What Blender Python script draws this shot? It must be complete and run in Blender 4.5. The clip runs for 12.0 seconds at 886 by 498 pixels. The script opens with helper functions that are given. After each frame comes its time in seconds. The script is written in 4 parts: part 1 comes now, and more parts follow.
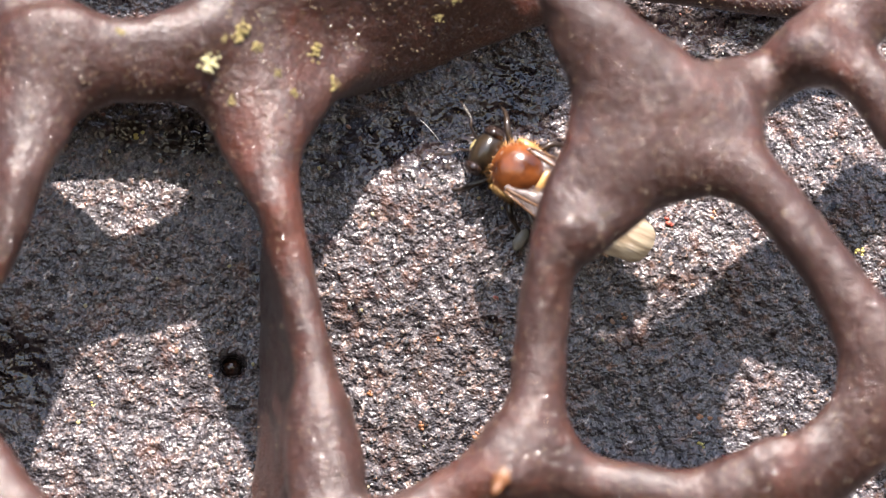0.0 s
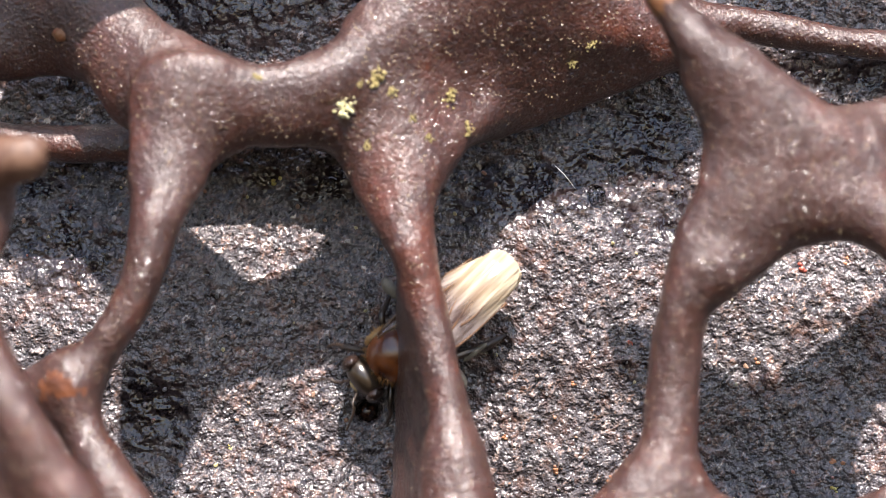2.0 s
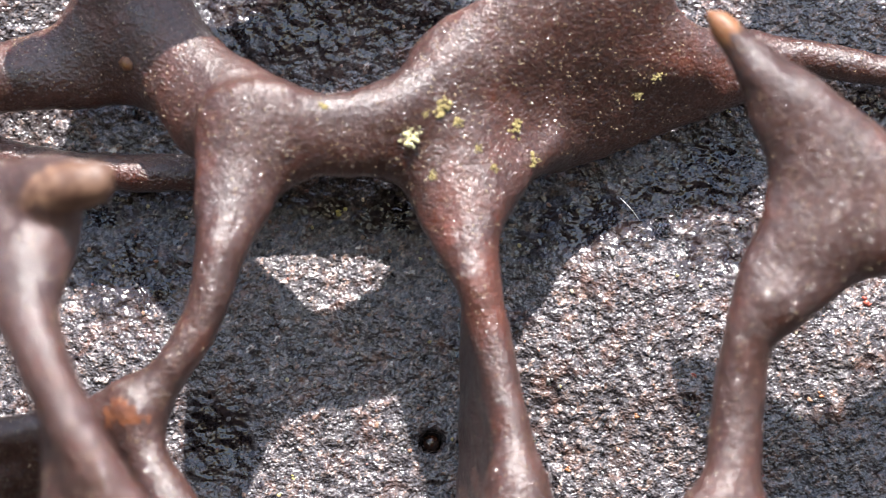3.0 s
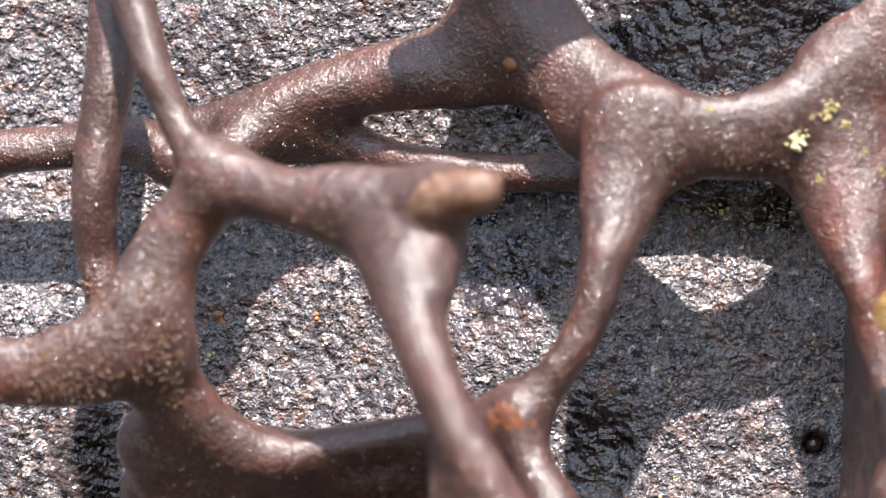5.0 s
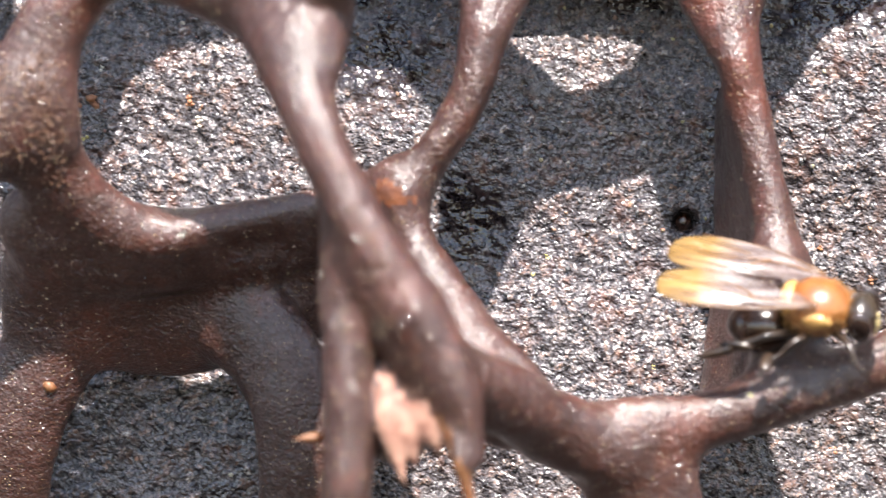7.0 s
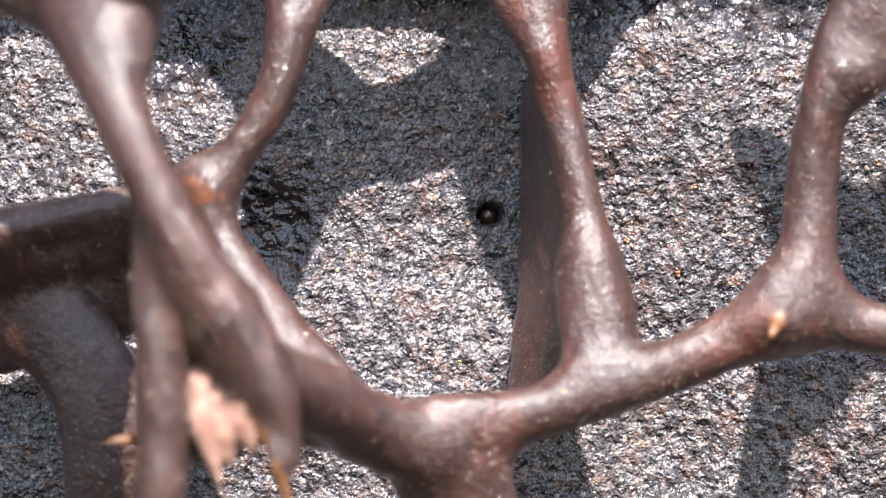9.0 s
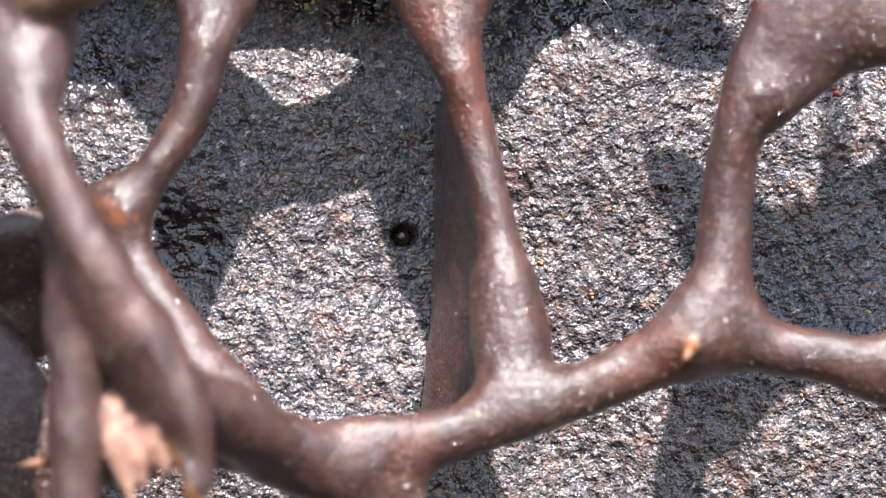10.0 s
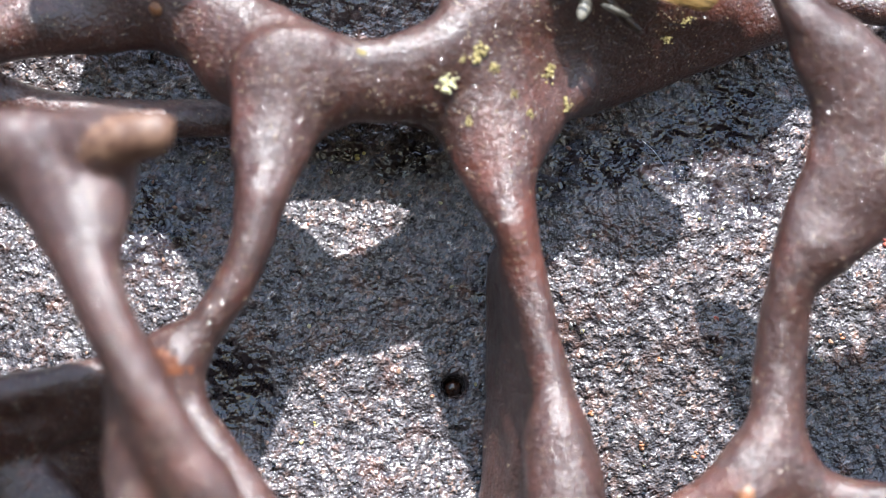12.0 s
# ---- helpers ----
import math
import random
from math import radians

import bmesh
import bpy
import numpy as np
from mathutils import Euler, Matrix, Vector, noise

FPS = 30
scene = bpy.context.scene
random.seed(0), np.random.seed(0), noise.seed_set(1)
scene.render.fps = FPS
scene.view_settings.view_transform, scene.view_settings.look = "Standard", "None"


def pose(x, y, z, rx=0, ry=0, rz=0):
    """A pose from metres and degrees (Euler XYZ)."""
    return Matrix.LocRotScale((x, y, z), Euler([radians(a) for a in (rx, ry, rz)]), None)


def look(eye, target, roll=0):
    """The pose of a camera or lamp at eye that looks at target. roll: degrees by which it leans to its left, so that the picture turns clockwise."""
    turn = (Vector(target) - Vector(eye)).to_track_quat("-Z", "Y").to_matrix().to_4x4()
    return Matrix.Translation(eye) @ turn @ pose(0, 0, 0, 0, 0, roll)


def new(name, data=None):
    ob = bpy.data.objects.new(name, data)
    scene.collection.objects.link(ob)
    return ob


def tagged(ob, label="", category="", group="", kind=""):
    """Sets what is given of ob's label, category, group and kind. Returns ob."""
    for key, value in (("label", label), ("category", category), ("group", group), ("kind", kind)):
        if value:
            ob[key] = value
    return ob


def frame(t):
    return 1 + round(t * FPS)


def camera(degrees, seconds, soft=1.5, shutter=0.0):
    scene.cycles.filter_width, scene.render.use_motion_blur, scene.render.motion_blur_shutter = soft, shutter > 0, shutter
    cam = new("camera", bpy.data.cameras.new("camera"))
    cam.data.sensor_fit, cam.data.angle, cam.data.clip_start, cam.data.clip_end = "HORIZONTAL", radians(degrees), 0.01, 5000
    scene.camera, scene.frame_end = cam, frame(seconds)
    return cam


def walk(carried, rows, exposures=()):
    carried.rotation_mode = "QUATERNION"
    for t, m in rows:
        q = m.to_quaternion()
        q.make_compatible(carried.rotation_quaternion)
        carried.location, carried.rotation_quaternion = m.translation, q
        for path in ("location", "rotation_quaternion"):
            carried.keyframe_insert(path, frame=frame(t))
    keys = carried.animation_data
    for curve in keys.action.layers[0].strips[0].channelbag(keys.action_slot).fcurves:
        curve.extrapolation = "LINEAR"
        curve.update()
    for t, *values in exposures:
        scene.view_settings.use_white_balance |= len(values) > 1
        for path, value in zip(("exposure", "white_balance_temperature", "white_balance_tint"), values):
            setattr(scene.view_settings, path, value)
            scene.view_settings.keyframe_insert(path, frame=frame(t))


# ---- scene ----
# A nest wall of black resin and sand with a lattice of brown resin strands before it.
# Plan in millimetres: x along the wall, z up, the wall's face about y = 0, the eye on the side of minus y.
MM = 0.001
cam = camera(10.0, 12.0, 0.8, 0.2)
cam.data.dof.use_dof = True
cam.data.dof.focus_distance, cam.data.dof.aperture_fstop = 0.1142, 80.0
EYES = [
    (0.0, -1.65, -113.50, -1.62, -0.849, 1.693, -0.280),
    (0.5, -1.67, -113.37, -1.00, -0.370, 1.649, -0.291),
    (1.0, -1.95, -113.44, -1.38, 0.286, 1.711, -0.224),
    (1.5, -1.52, -113.81, -1.95, 0.761, 2.200, -0.093),
    (2.0, -0.87, -114.36, -2.70, 1.070, 2.736, -0.118),
    (2.5, -0.61, -114.75, -3.75, 1.367, 3.200, 0.068),
    (3.0, -1.06, -114.43, -3.69, 1.706, 3.583, 0.273),
    (3.5, -1.21, -114.10, -3.46, 3.043, 3.436, 0.342),
    (3.7, -1.58, -113.90, -3.09, 3.358, 3.330, 0.480),
    (5.3, -3.03, -114.20, -1.16, 5.180, 1.997, 0.639),
    (5.5, -2.14, -114.62, -2.35, 5.091, 1.817, 0.630),
    (6.0, -4.35, -115.07, -3.94, 4.664, 1.786, 0.488),
    (6.5, -6.22, -115.60, -3.85, 3.148, 1.520, 0.524),
    (7.0, -7.14, -115.23, -3.34, 1.520, 0.898, 0.153),
    (7.5, -6.98, -115.12, -3.25, 0.498, 0.477, 0.065),
    (7.7, -6.66, -115.27, -3.26, 0.406, 0.299, -0.058),
    (9.3, -10.43, -113.78, -1.98, -2.531, 0.480, -0.415),
    (9.5, -10.39, -113.83, -1.49, -2.632, 0.311, -0.345),
    (10.0, -10.24, -113.67, -2.26, -3.233, 0.542, -0.389),
    (10.5, -10.09, -113.98, -1.80, -2.965, 0.525, -0.367),
    (11.0, -12.32, -113.98, -2.00, -3.295, 1.571, -0.312),
    (11.5, -12.48, -113.83, -2.46, -3.474, 2.261, -0.246),
    (12.0, -12.39, -113.61, -2.01, -3.753, 2.128, -0.328),
]


def eye_pose(x, y, z, yaw, pitch, roll):
    return pose(x * MM, y * MM, z * MM, 90 + pitch, 0, yaw) @ pose(0, 0, 0, 0, 0, roll)


# ---- light ----
SUN_AT = Vector((0.5, -4.0, 5.35)).normalized()
world = bpy.data.worlds.new("sky")
scene.world = world
world.use_nodes = True
sky = world.node_tree.nodes.new("ShaderNodeTexSky")
sky.sky_type, sky.sun_disc = "NISHITA", False
sky.sun_elevation = math.asin(SUN_AT.z)
sky.sun_rotation = math.atan2(SUN_AT.x, SUN_AT.y)
world.node_tree.links.new(sky.outputs["Color"], world.node_tree.nodes["Background"].inputs["Color"])
world.node_tree.nodes["Background"].inputs["Strength"].default_value = 0.135
sun = new("sun", bpy.data.lights.new("sun", "SUN"))
sun.data.energy, sun.data.angle, sun.data.color = 5.4, radians(0.8), (1.0, 0.965, 0.93)
sun.matrix_world = look(SUN_AT * 0.3, (0, 0, 0))
scene.view_settings.exposure = 0.6


# ---- materials ----
class Nodes:
    """Shorthand for building one node material."""

    def __init__(self, name):
        self.material = bpy.data.materials.new(name)
        self.material.use_nodes = True
        self.tree = self.material.node_tree
        self.shader = self.tree.nodes["Principled BSDF"]
        self.coords = self.tree.nodes.new("ShaderNodeTexCoord").outputs["Object"]

    def put(self, socket, value):
        if isinstance(value, bpy.types.NodeSocket):
            self.tree.links.new(value, socket)
        else:
            socket.default_value = value

    def set(self, **values):
        for key, value in values.items():
            self.put(self.shader.inputs[key.replace("_", " ")], value)
        return self

    def noise(self, size_mm, detail=3.0, rough=0.55, coords=None):
        node = self.tree.nodes.new("ShaderNodeTexNoise")
        self.put(node.inputs["Vector"], coords or self.coords)
        node.inputs["Scale"].default_value = 1 / (size_mm * MM)
        node.inputs["Detail"].default_value, node.inputs["Roughness"].default_value = detail, rough
        return node.outputs["Fac"]

    def squeezed(self, x, y, z):
        node = self.tree.nodes.new("ShaderNodeMapping")
        self.put(node.inputs["Vector"], self.coords)
        node.inputs["Scale"].default_value = (x, y, z)
        return node.outputs["Vector"]

    def cells(self, size_mm, output="Distance"):
        node = self.tree.nodes.new("ShaderNodeTexVoronoi")
        self.put(node.inputs["Vector"], self.coords)
        node.inputs["Scale"].default_value = 1 / (size_mm * MM)
        return node.outputs[output]

    def ramp(self, fac, *stops):
        node = self.tree.nodes.new("ShaderNodeValToRGB")
        self.put(node.inputs["Fac"], fac)
        while len(node.color_ramp.elements) < len(stops):
            node.color_ramp.elements.new(0.5)
        for element, (at, colour) in zip(node.color_ramp.elements, stops):
            element.position, element.color = at, (*colour, 1) if not isinstance(colour, float) else (colour, colour, colour, 1)
        return node.outputs["Color"]

    def mix(self, fac, a, b, blend="MIX"):
        node = self.tree.nodes.new("ShaderNodeMixRGB")
        node.blend_type = blend
        for socket, value in zip(node.inputs, (fac, a, b)):
            self.put(socket, (*value, 1) if isinstance(value, tuple) and len(value) == 3 else value)
        return node.outputs["Color"]

    def bump(self, height, depth_mm, strength=1.0, under=None):
        node = self.tree.nodes.new("ShaderNodeBump")
        self.put(node.inputs["Height"], height)
        node.inputs["Distance"].default_value, node.inputs["Strength"].default_value = depth_mm * MM, strength
        if under:
            self.put(node.inputs["Normal"], under)
        return node.outputs["Normal"]

    def attribute(self, name):
        node = self.tree.nodes.new("ShaderNodeAttribute")
        node.attribute_name = name
        return node.outputs["Fac"]

    def random(self):
        return self.tree.nodes.new("ShaderNodeObjectInfo").outputs["Random"]


def wall_material():
    n = Nodes("tarry_sand")
    wet = n.attribute("wet")
    tint = n.ramp(n.attribute("grain"), (0.0, (0.03, 0.026, 0.029)), (0.4, (0.066, 0.058, 0.061)), (0.72, (0.14, 0.126, 0.128)),
                  (0.85, (0.17, 0.13, 0.115)), (0.93, (0.21, 0.13, 0.1)), (0.975, (0.45, 0.41, 0.38)))
    fine = n.ramp(n.noise(0.11, 3, 0.65), (0.36, (0.4, 0.38, 0.4)), (0.62, (1.5, 1.45, 1.45)))
    tint = n.mix(0.8, tint, fine, "MULTIPLY")
    rusty = n.ramp(n.noise(0.8, 5, 0.7), (0.52, 0.0), (0.68, 0.7))
    tint = n.mix(rusty, tint, n.ramp(n.noise(0.2, 3, 0.6), (0.35, (0.06, 0.026, 0.022)), (0.65, (0.2, 0.1, 0.07))))
    dusty = n.ramp(n.noise(1.4, 5, 0.7), (0.54, 0.0), (0.7, 0.45))
    tint = n.mix(dusty, tint, (0.14, 0.128, 0.126))
    damp = n.ramp(n.noise(0.75, 4, 0.7), (0.56, 0.0), (0.68, 0.7))
    ragged = n.mix(1.0, wet, n.ramp(n.noise(0.3, 4, 0.7), (0.34, 0.35), (0.56, 1.0)), "MULTIPLY")
    # Darkens for tar and for the shade painted under web and strands.
    tar_shade = n.ramp(n.mix(1.0, ragged, damp, "LIGHTEN"), (0.2, 0.0), (0.7, 0.95))
    tint = n.mix(tar_shade, tint, n.ramp(n.noise(0.5, 3, 0.6), (0.4, (0.011, 0.008, 0.01)), (0.7, (0.034, 0.022, 0.022))))
    rough = n.mix(tar_shade, n.ramp(n.noise(0.22, 3, 0.6), (0.35, 0.1), (0.65, 0.28)), (0.11, 0.11, 0.11))
    relief = n.bump(n.noise(0.34, 2, 0.5), 0.12, 0.9)
    relief = n.bump(n.mix(tar_shade, n.noise(0.1, 1.5, 0.5), n.noise(0.19, 1.0, 0.5)), 0.085, 1.0, relief)
    relief = n.bump(n.mix(tar_shade, n.cells(0.075), (0.4, 0.4, 0.4)), 0.022, 0.7, relief)
    return n.set(Base_Color=tint, Roughness=rough, Normal=relief, Specular_IOR_Level=n.ramp(tar_shade, (0.2, 0.9), (0.9, 0.65))).material


def resin_material(name, dark, light, red):
    n = Nodes(name)
    tint = n.mix(n.ramp(n.noise(1.6, 5, 0.65), (0.35, 0.0), (0.68, 1.0)), dark, light)
    tint = n.mix(n.ramp(n.noise(2.3, 4, 0.65), (0.54, 0.0), (0.7, 0.9)), tint, red)
    tint = n.mix(0.55, tint, n.ramp(n.noise(0.1, 4, 0.7), (0.36, (0.5, 0.46, 0.44)), (0.64, (1.5, 1.5, 1.5))), "MULTIPLY")
    patch = n.ramp(n.noise(0.7, 3, 0.6), (0.34, 0.12), (0.62, 1.0))
    # Pale dots paint the resin's sun glints and gold specks into its colour.
    glint_flecks = n.mix(1.0, patch, n.ramp(n.cells(0.08), (0.1, 1.0), (0.28, 0.0)), "MULTIPLY")
    tint = n.mix(n.mix(1.0, glint_flecks, (0.38, 0.38, 0.38), "MULTIPLY"), tint, n.ramp(n.cells(0.08, "Color"), (0.3, (0.2, 0.11, 0.08)), (0.7, (0.44, 0.34, 0.2))))
    rough = n.ramp(n.noise(0.35, 4, 0.65), (0.3, 0.29), (0.7, 0.43))
    relief = n.bump(n.noise(0.34, 3, 0.6), 0.06, 0.75)
    grit = n.bump(n.noise(0.08, 2, 0.6), 0.04, 0.9, relief)
    glaze = n.bump(n.cells(0.075), 0.05, 1.0, n.bump(n.noise(0.2, 2, 0.6), 0.09, 1.0, relief))
    along = n.tree.nodes.new("ShaderNodeAttribute")
    along.attribute_name = "along"
    return n.set(Base_Color=tint, Roughness=rough, Normal=grit, Specular_IOR_Level=0.58, Coat_Weight=n.mix(0.3, (1.0, 1.0, 1.0), glint_flecks), Coat_Roughness=0.13,
                 Coat_Normal=glaze, Subsurface_Weight=0.12, Anisotropic=0.5, Tangent=along.outputs["Vector"],
                 Subsurface_Radius=(0.0006, 0.0002, 0.0001), Subsurface_Scale=1.0).material


def plain_material(name, colour, other, size, rough=0.4, depth=0.02, **more):
    n = Nodes(name)
    tint = n.mix(n.ramp(n.noise(size, 3), (0.35, 0.0), (0.65, 1.0)), colour, other)
    return n.set(Base_Color=tint, Roughness=rough, Normal=n.bump(n.noise(size / 3, 3), depth, 0.7), **more).material


TAR = wall_material()
RESIN = resin_material("brown_resin", (0.036, 0.0138, 0.0098), (0.07, 0.0282, 0.0207), (0.104, 0.03, 0.017))
AMBER = plain_material("amber_resin", (0.13, 0.05, 0.02), (0.24, 0.11, 0.048), 0.4, 0.5, Subsurface_Weight=0.3, Subsurface_Radius=(0.0005, 0.0002, 0.0001), Subsurface_Scale=1.0)
TORN = plain_material("torn_resin", (0.24, 0.11, 0.08), (0.46, 0.26, 0.19), 0.3, 0.4)
KNOT = plain_material("rusty_resin", (0.09, 0.03, 0.015), (0.18, 0.06, 0.024), 0.4, 0.4, 0.04)
TAN = plain_material("tan_resin", (0.08, 0.036, 0.022), (0.17, 0.092, 0.056), 0.25, 0.5)
LICHEN = plain_material("yellow_lichen", (0.48, 0.44, 0.2), (0.72, 0.68, 0.42), 0.12, 0.8)


# ---- helpers ----
def part(name, bm, material, parent=None, label=""):
    """One mesh object out of a bmesh in millimetres, under a thing or a part."""
    bmesh.ops.scale(bm, vec=(MM, MM, MM), verts=bm.verts)
    mesh = bpy.data.meshes.new(name)
    for face in bm.faces:
        face.smooth = True
    bm.to_mesh(mesh)
    bm.free()
    mesh.materials.append(material)
    ob = new(name, mesh)
    ob.parent = parent
    return tagged(ob, label)


def curve_points(points, steps=5):
    """A smooth line of rows of numbers through the given ones (Catmull-Rom)."""
    p = np.array(points, float)
    p = np.vstack([2 * p[0] - p[1], p, 2 * p[-1] - p[-2]])
    rows = []
    for a, b, c, d in zip(p, p[1:], p[2:], p[3:]):
        for s in np.arange(steps) / steps:
            rows.append(0.5 * (2 * b + (c - a) * s + (2 * a - 5 * b + 4 * c - d) * s**2 + (3 * b - a - 3 * c + d) * s**3))
    return np.array(rows + [p[-2]])


def waves(x, y, z, size, seed):
    """A soft smooth noise of about -1 to 1 out of crossed waves."""
    rng = np.random.default_rng(seed)
    total = 0
    for _ in range(6):
        k = rng.normal(size=3) / size * 2.2
        total = total + np.sin(k[0] * x + k[1] * y + k[2] * z + rng.uniform(0, 6.28))
    return total / 3


# ---- the wall ----
def spaced(low, high, fine, far):
    """Even fine steps from low to high, and widening ones out to far."""
    inner = np.arange(low, high + fine / 2, fine)
    out = np.cumsum(fine * 1.25 ** np.arange(1, 60))
    out = out[out < far]
    return np.concatenate([low - out[::-1], inner, high + out])


def grains(x, z, size, seed, wide=1.0):
    """Per place: the distance to the nearest grain's middle in its size, and that grain's random number."""
    rng = np.random.default_rng(seed)
    n = 512
    jx, jz, tone = rng.uniform(0.1, 0.9, (n, n)), rng.uniform(0.1, 0.9, (n, n)), rng.uniform(0, 1, (n, n))
    gx, gz = x / (size * wide), z / size
    ix, iz = np.floor(gx).astype(int), np.floor(gz).astype(int)
    best, which = np.full(x.shape, 9.0), np.zeros(x.shape)
    for a in (-1, 0, 1):
        for b in (-1, 0, 1):
            cx, cz = (ix + a) % n, (iz + b) % n
            d = (ix + a + jx[cx, cz] - gx) ** 2 + (iz + b + jz[cx, cz] - gz) ** 2
            near = d < best
            best, which = np.where(near, d, best), np.where(near, tone[cx, cz], which)
    return np.sqrt(best), which


# Wet black tar, and painted shade under web and strands: middle x, z, half width, half height and lean.
TAR_AND_SHADE = [(-0.7, 4.1, 2.5, 1.05, 0.18), (1.9, 3.6, 1.0, 0.9, 0.0), (-11.4, 2.7, 1.5, 1.3, 0.0), (-9.6, -0.9, 0.6, 1.5, 0.15), (-7.2, 8.7, 4.0, 1.3, 0.0),
          (-20.9, -1.2, 1.3, 1.2, 0.0), (-7.0, 4.4, 2.6, 0.5, -0.05), (-12.3, 4.4, 2.4, 0.5, 0.0), (5.6, 6.6, 2.6, 0.5, 0.0), (1.6, 5.2, 1.2, 1.2, 0.0)]


def wall():
    xs, zs = spaced(-25.0, 11.0, 0.044, 90), spaced(-9.5, 11.0, 0.044, 90)
    x, z = (a.ravel() for a in np.meshgrid(xs, zs, indexing="ij"))
    d, tone = grains(x + 0.06 * waves(x, 0, z, 0.3, 31), z + 0.06 * waves(x, 0, z, 0.3, 32), 0.14, 3)
    e, small = grains(x + 3.3, z, 0.09, 5)
    # One mask for wet tar and the shade painted beside it.
    wet = np.zeros(len(x))
    for cx, cz, rx, rz, lean in TAR_AND_SHADE:
        u, v = x - cx + 0.35 * waves(x, 0, z, 0.8, 41), z - cz - lean * (x - cx) + 0.35 * waves(x, 0, z, 0.8, 42)
        wet = np.maximum(wet, np.exp(-((u / rx) ** 2 + (v / rz) ** 2) ** 1.5))
    h = 0.30 * waves(x, 0, z, 3.2, 1) + 0.09 * waves(x, 0, z, 0.9, 2) + 0.03 * waves(x, 0, z, 0.35, 8) + 0.012 * waves(x, 0, z, 0.17, 9)
    h += (1 - 0.75 * wet) * (0.045 * (1 - np.minimum(d, 1.0) ** 2) * (0.2 + tone) + 0.022 * (1 - np.minimum(e, 1.0) ** 2))
    # A small round burrow in the tar.
    r = np.hypot(x + 4.70, z + 0.89) * (1 + 0.08 * waves(x, 0, z, 0.4, 77))
    h += 0.015 * np.exp(-((r - 0.38) / 0.1) ** 2) - 0.7 / (1 + np.exp(((r - 0.22) / 0.03).clip(-50, 50)))
    away = np.maximum(np.maximum(-25 - x, x - 11), np.maximum(-9.5 - z, z - 11)).clip(0)
    h = h * np.exp(-away / 30)
    mesh = bpy.data.meshes.new("wall")
    nx, nz = len(xs), len(zs)
    k = np.arange(nx * nz).reshape(nx, nz)
    quads = np.stack([k[:-1, :-1], k[1:, :-1], k[1:, 1:], k[:-1, 1:]], -1).reshape(-1, 4)
    fill(mesh, np.stack([x, -h, z], -1) * MM, quads)
    mesh.attributes.new("grain", "FLOAT", "POINT").data.foreach_set("value", np.where(e < 0.3, small, tone).astype(np.float32))
    mesh.attributes.new("wet", "FLOAT", "POINT").data.foreach_set("value", wet.astype(np.float32))
    mesh.materials.append(TAR)
    ob = new("wall", mesh)
    return tagged(ob, "black resin wall crusted with glinting wet sand grains", "wall", kind="structure")


def fill(mesh, verts, quads):
    mesh.vertices.add(len(verts))
    mesh.vertices.foreach_set("co", np.asarray(verts, np.float32).ravel())
    mesh.loops.add(4 * len(quads))
    mesh.loops.foreach_set("vertex_index", np.asarray(quads, np.int32).ravel())
    mesh.polygons.add(len(quads))
    mesh.polygons.foreach_set("loop_start", np.arange(0, 4 * len(quads), 4, dtype=np.int32))
    mesh.polygons.foreach_set("use_smooth", np.ones(len(quads), bool))
    mesh.update(calc_edges=True)


wall()

# ---- the lattice of strands ----
STRANDS = []


def strand(name, label, *rows):
    """Rows of x, y, z and half width, in millimetres."""
    STRANDS.append((name, label, curve_points(rows)))


strand("web", "", (-11.35, -2.45, 8.00, 0.80), (-10.35, -2.75, 7.30, 0.86), (-9.35, -3.20, 6.55, 0.84), (-8.30, -3.60, 6.05, 0.70))
strand("web", "", (-10.75, -2.70, 8.30, 0.60), (-10.05, -2.95, 7.35, 0.66), (-9.20, -3.30, 6.60, 0.66), (-8.00, -3.65, 6.20, 0.50))
strand("web", "", (-9.52, -3.15, 6.12, 0.89), (-7.92, -3.85, 5.68, 0.79), (-6.19, -3.65, 5.69, 0.86), (-4.27, -3.00, 6.18, 1.10), (-2.33, -1.95, 6.45, 1.32), (-0.63, -1.60, 6.72, 1.13), (1.06, -1.45, 7.15, 0.86), (2.40, -1.35, 7.30, 0.55))
strand("web", "", (-3.40, -2.80, 4.45, 0.45), (-2.85, -2.50, 5.15, 0.50), (-2.10, -2.20, 5.65, 0.45))
strand("web", "", (-18.73, -1.30, 6.04, 0.46), (-16.92, -1.50, 6.54, 0.48), (-15.24, -1.70, 6.96, 0.53), (-13.68, -2.00, 7.34, 0.63), (-12.23, -1.90, 7.66, 0.84), (-10.91, -2.25, 7.50, 0.95))
strand("web", "", (-10.45, -2.60, 7.22, 0.68), (-11.05, -2.80, 8.46, 0.69), (-11.46, -2.60, 9.48, 0.75), (-11.74, -2.40, 10.77, 0.75))
strand("web", "", (-11.97, -2.40, 8.12, 0.90), (-11.46, -2.60, 9.12, 0.94), (-11.48, -2.80, 10.26, 0.88))
# The next three are unseen, added overhead to shade the web and wall.
strand("strand", "", (-13.00, -6.00, 12.02, 0.74), (-11.99, -6.20, 12.15, 1.00), (-10.77, -6.20, 11.93, 0.95), (-9.73, -5.90, 12.20, 0.90), (-8.84, -5.30, 13.61, 0.90))
strand("web", "", (-11.20, -4.70, 12.95, 0.99), (-9.34, -4.80, 13.79, 1.23), (-7.37, -4.80, 14.28, 1.35), (-5.40, -4.80, 14.27, 1.29), (-3.19, -4.40, 13.70, 1.05))
strand("strand", "", (-11.74, -2.90, 9.68, 0.75), (-11.57, -4.00, 10.81, 0.74), (-11.28, -6.00, 12.01, 0.95))
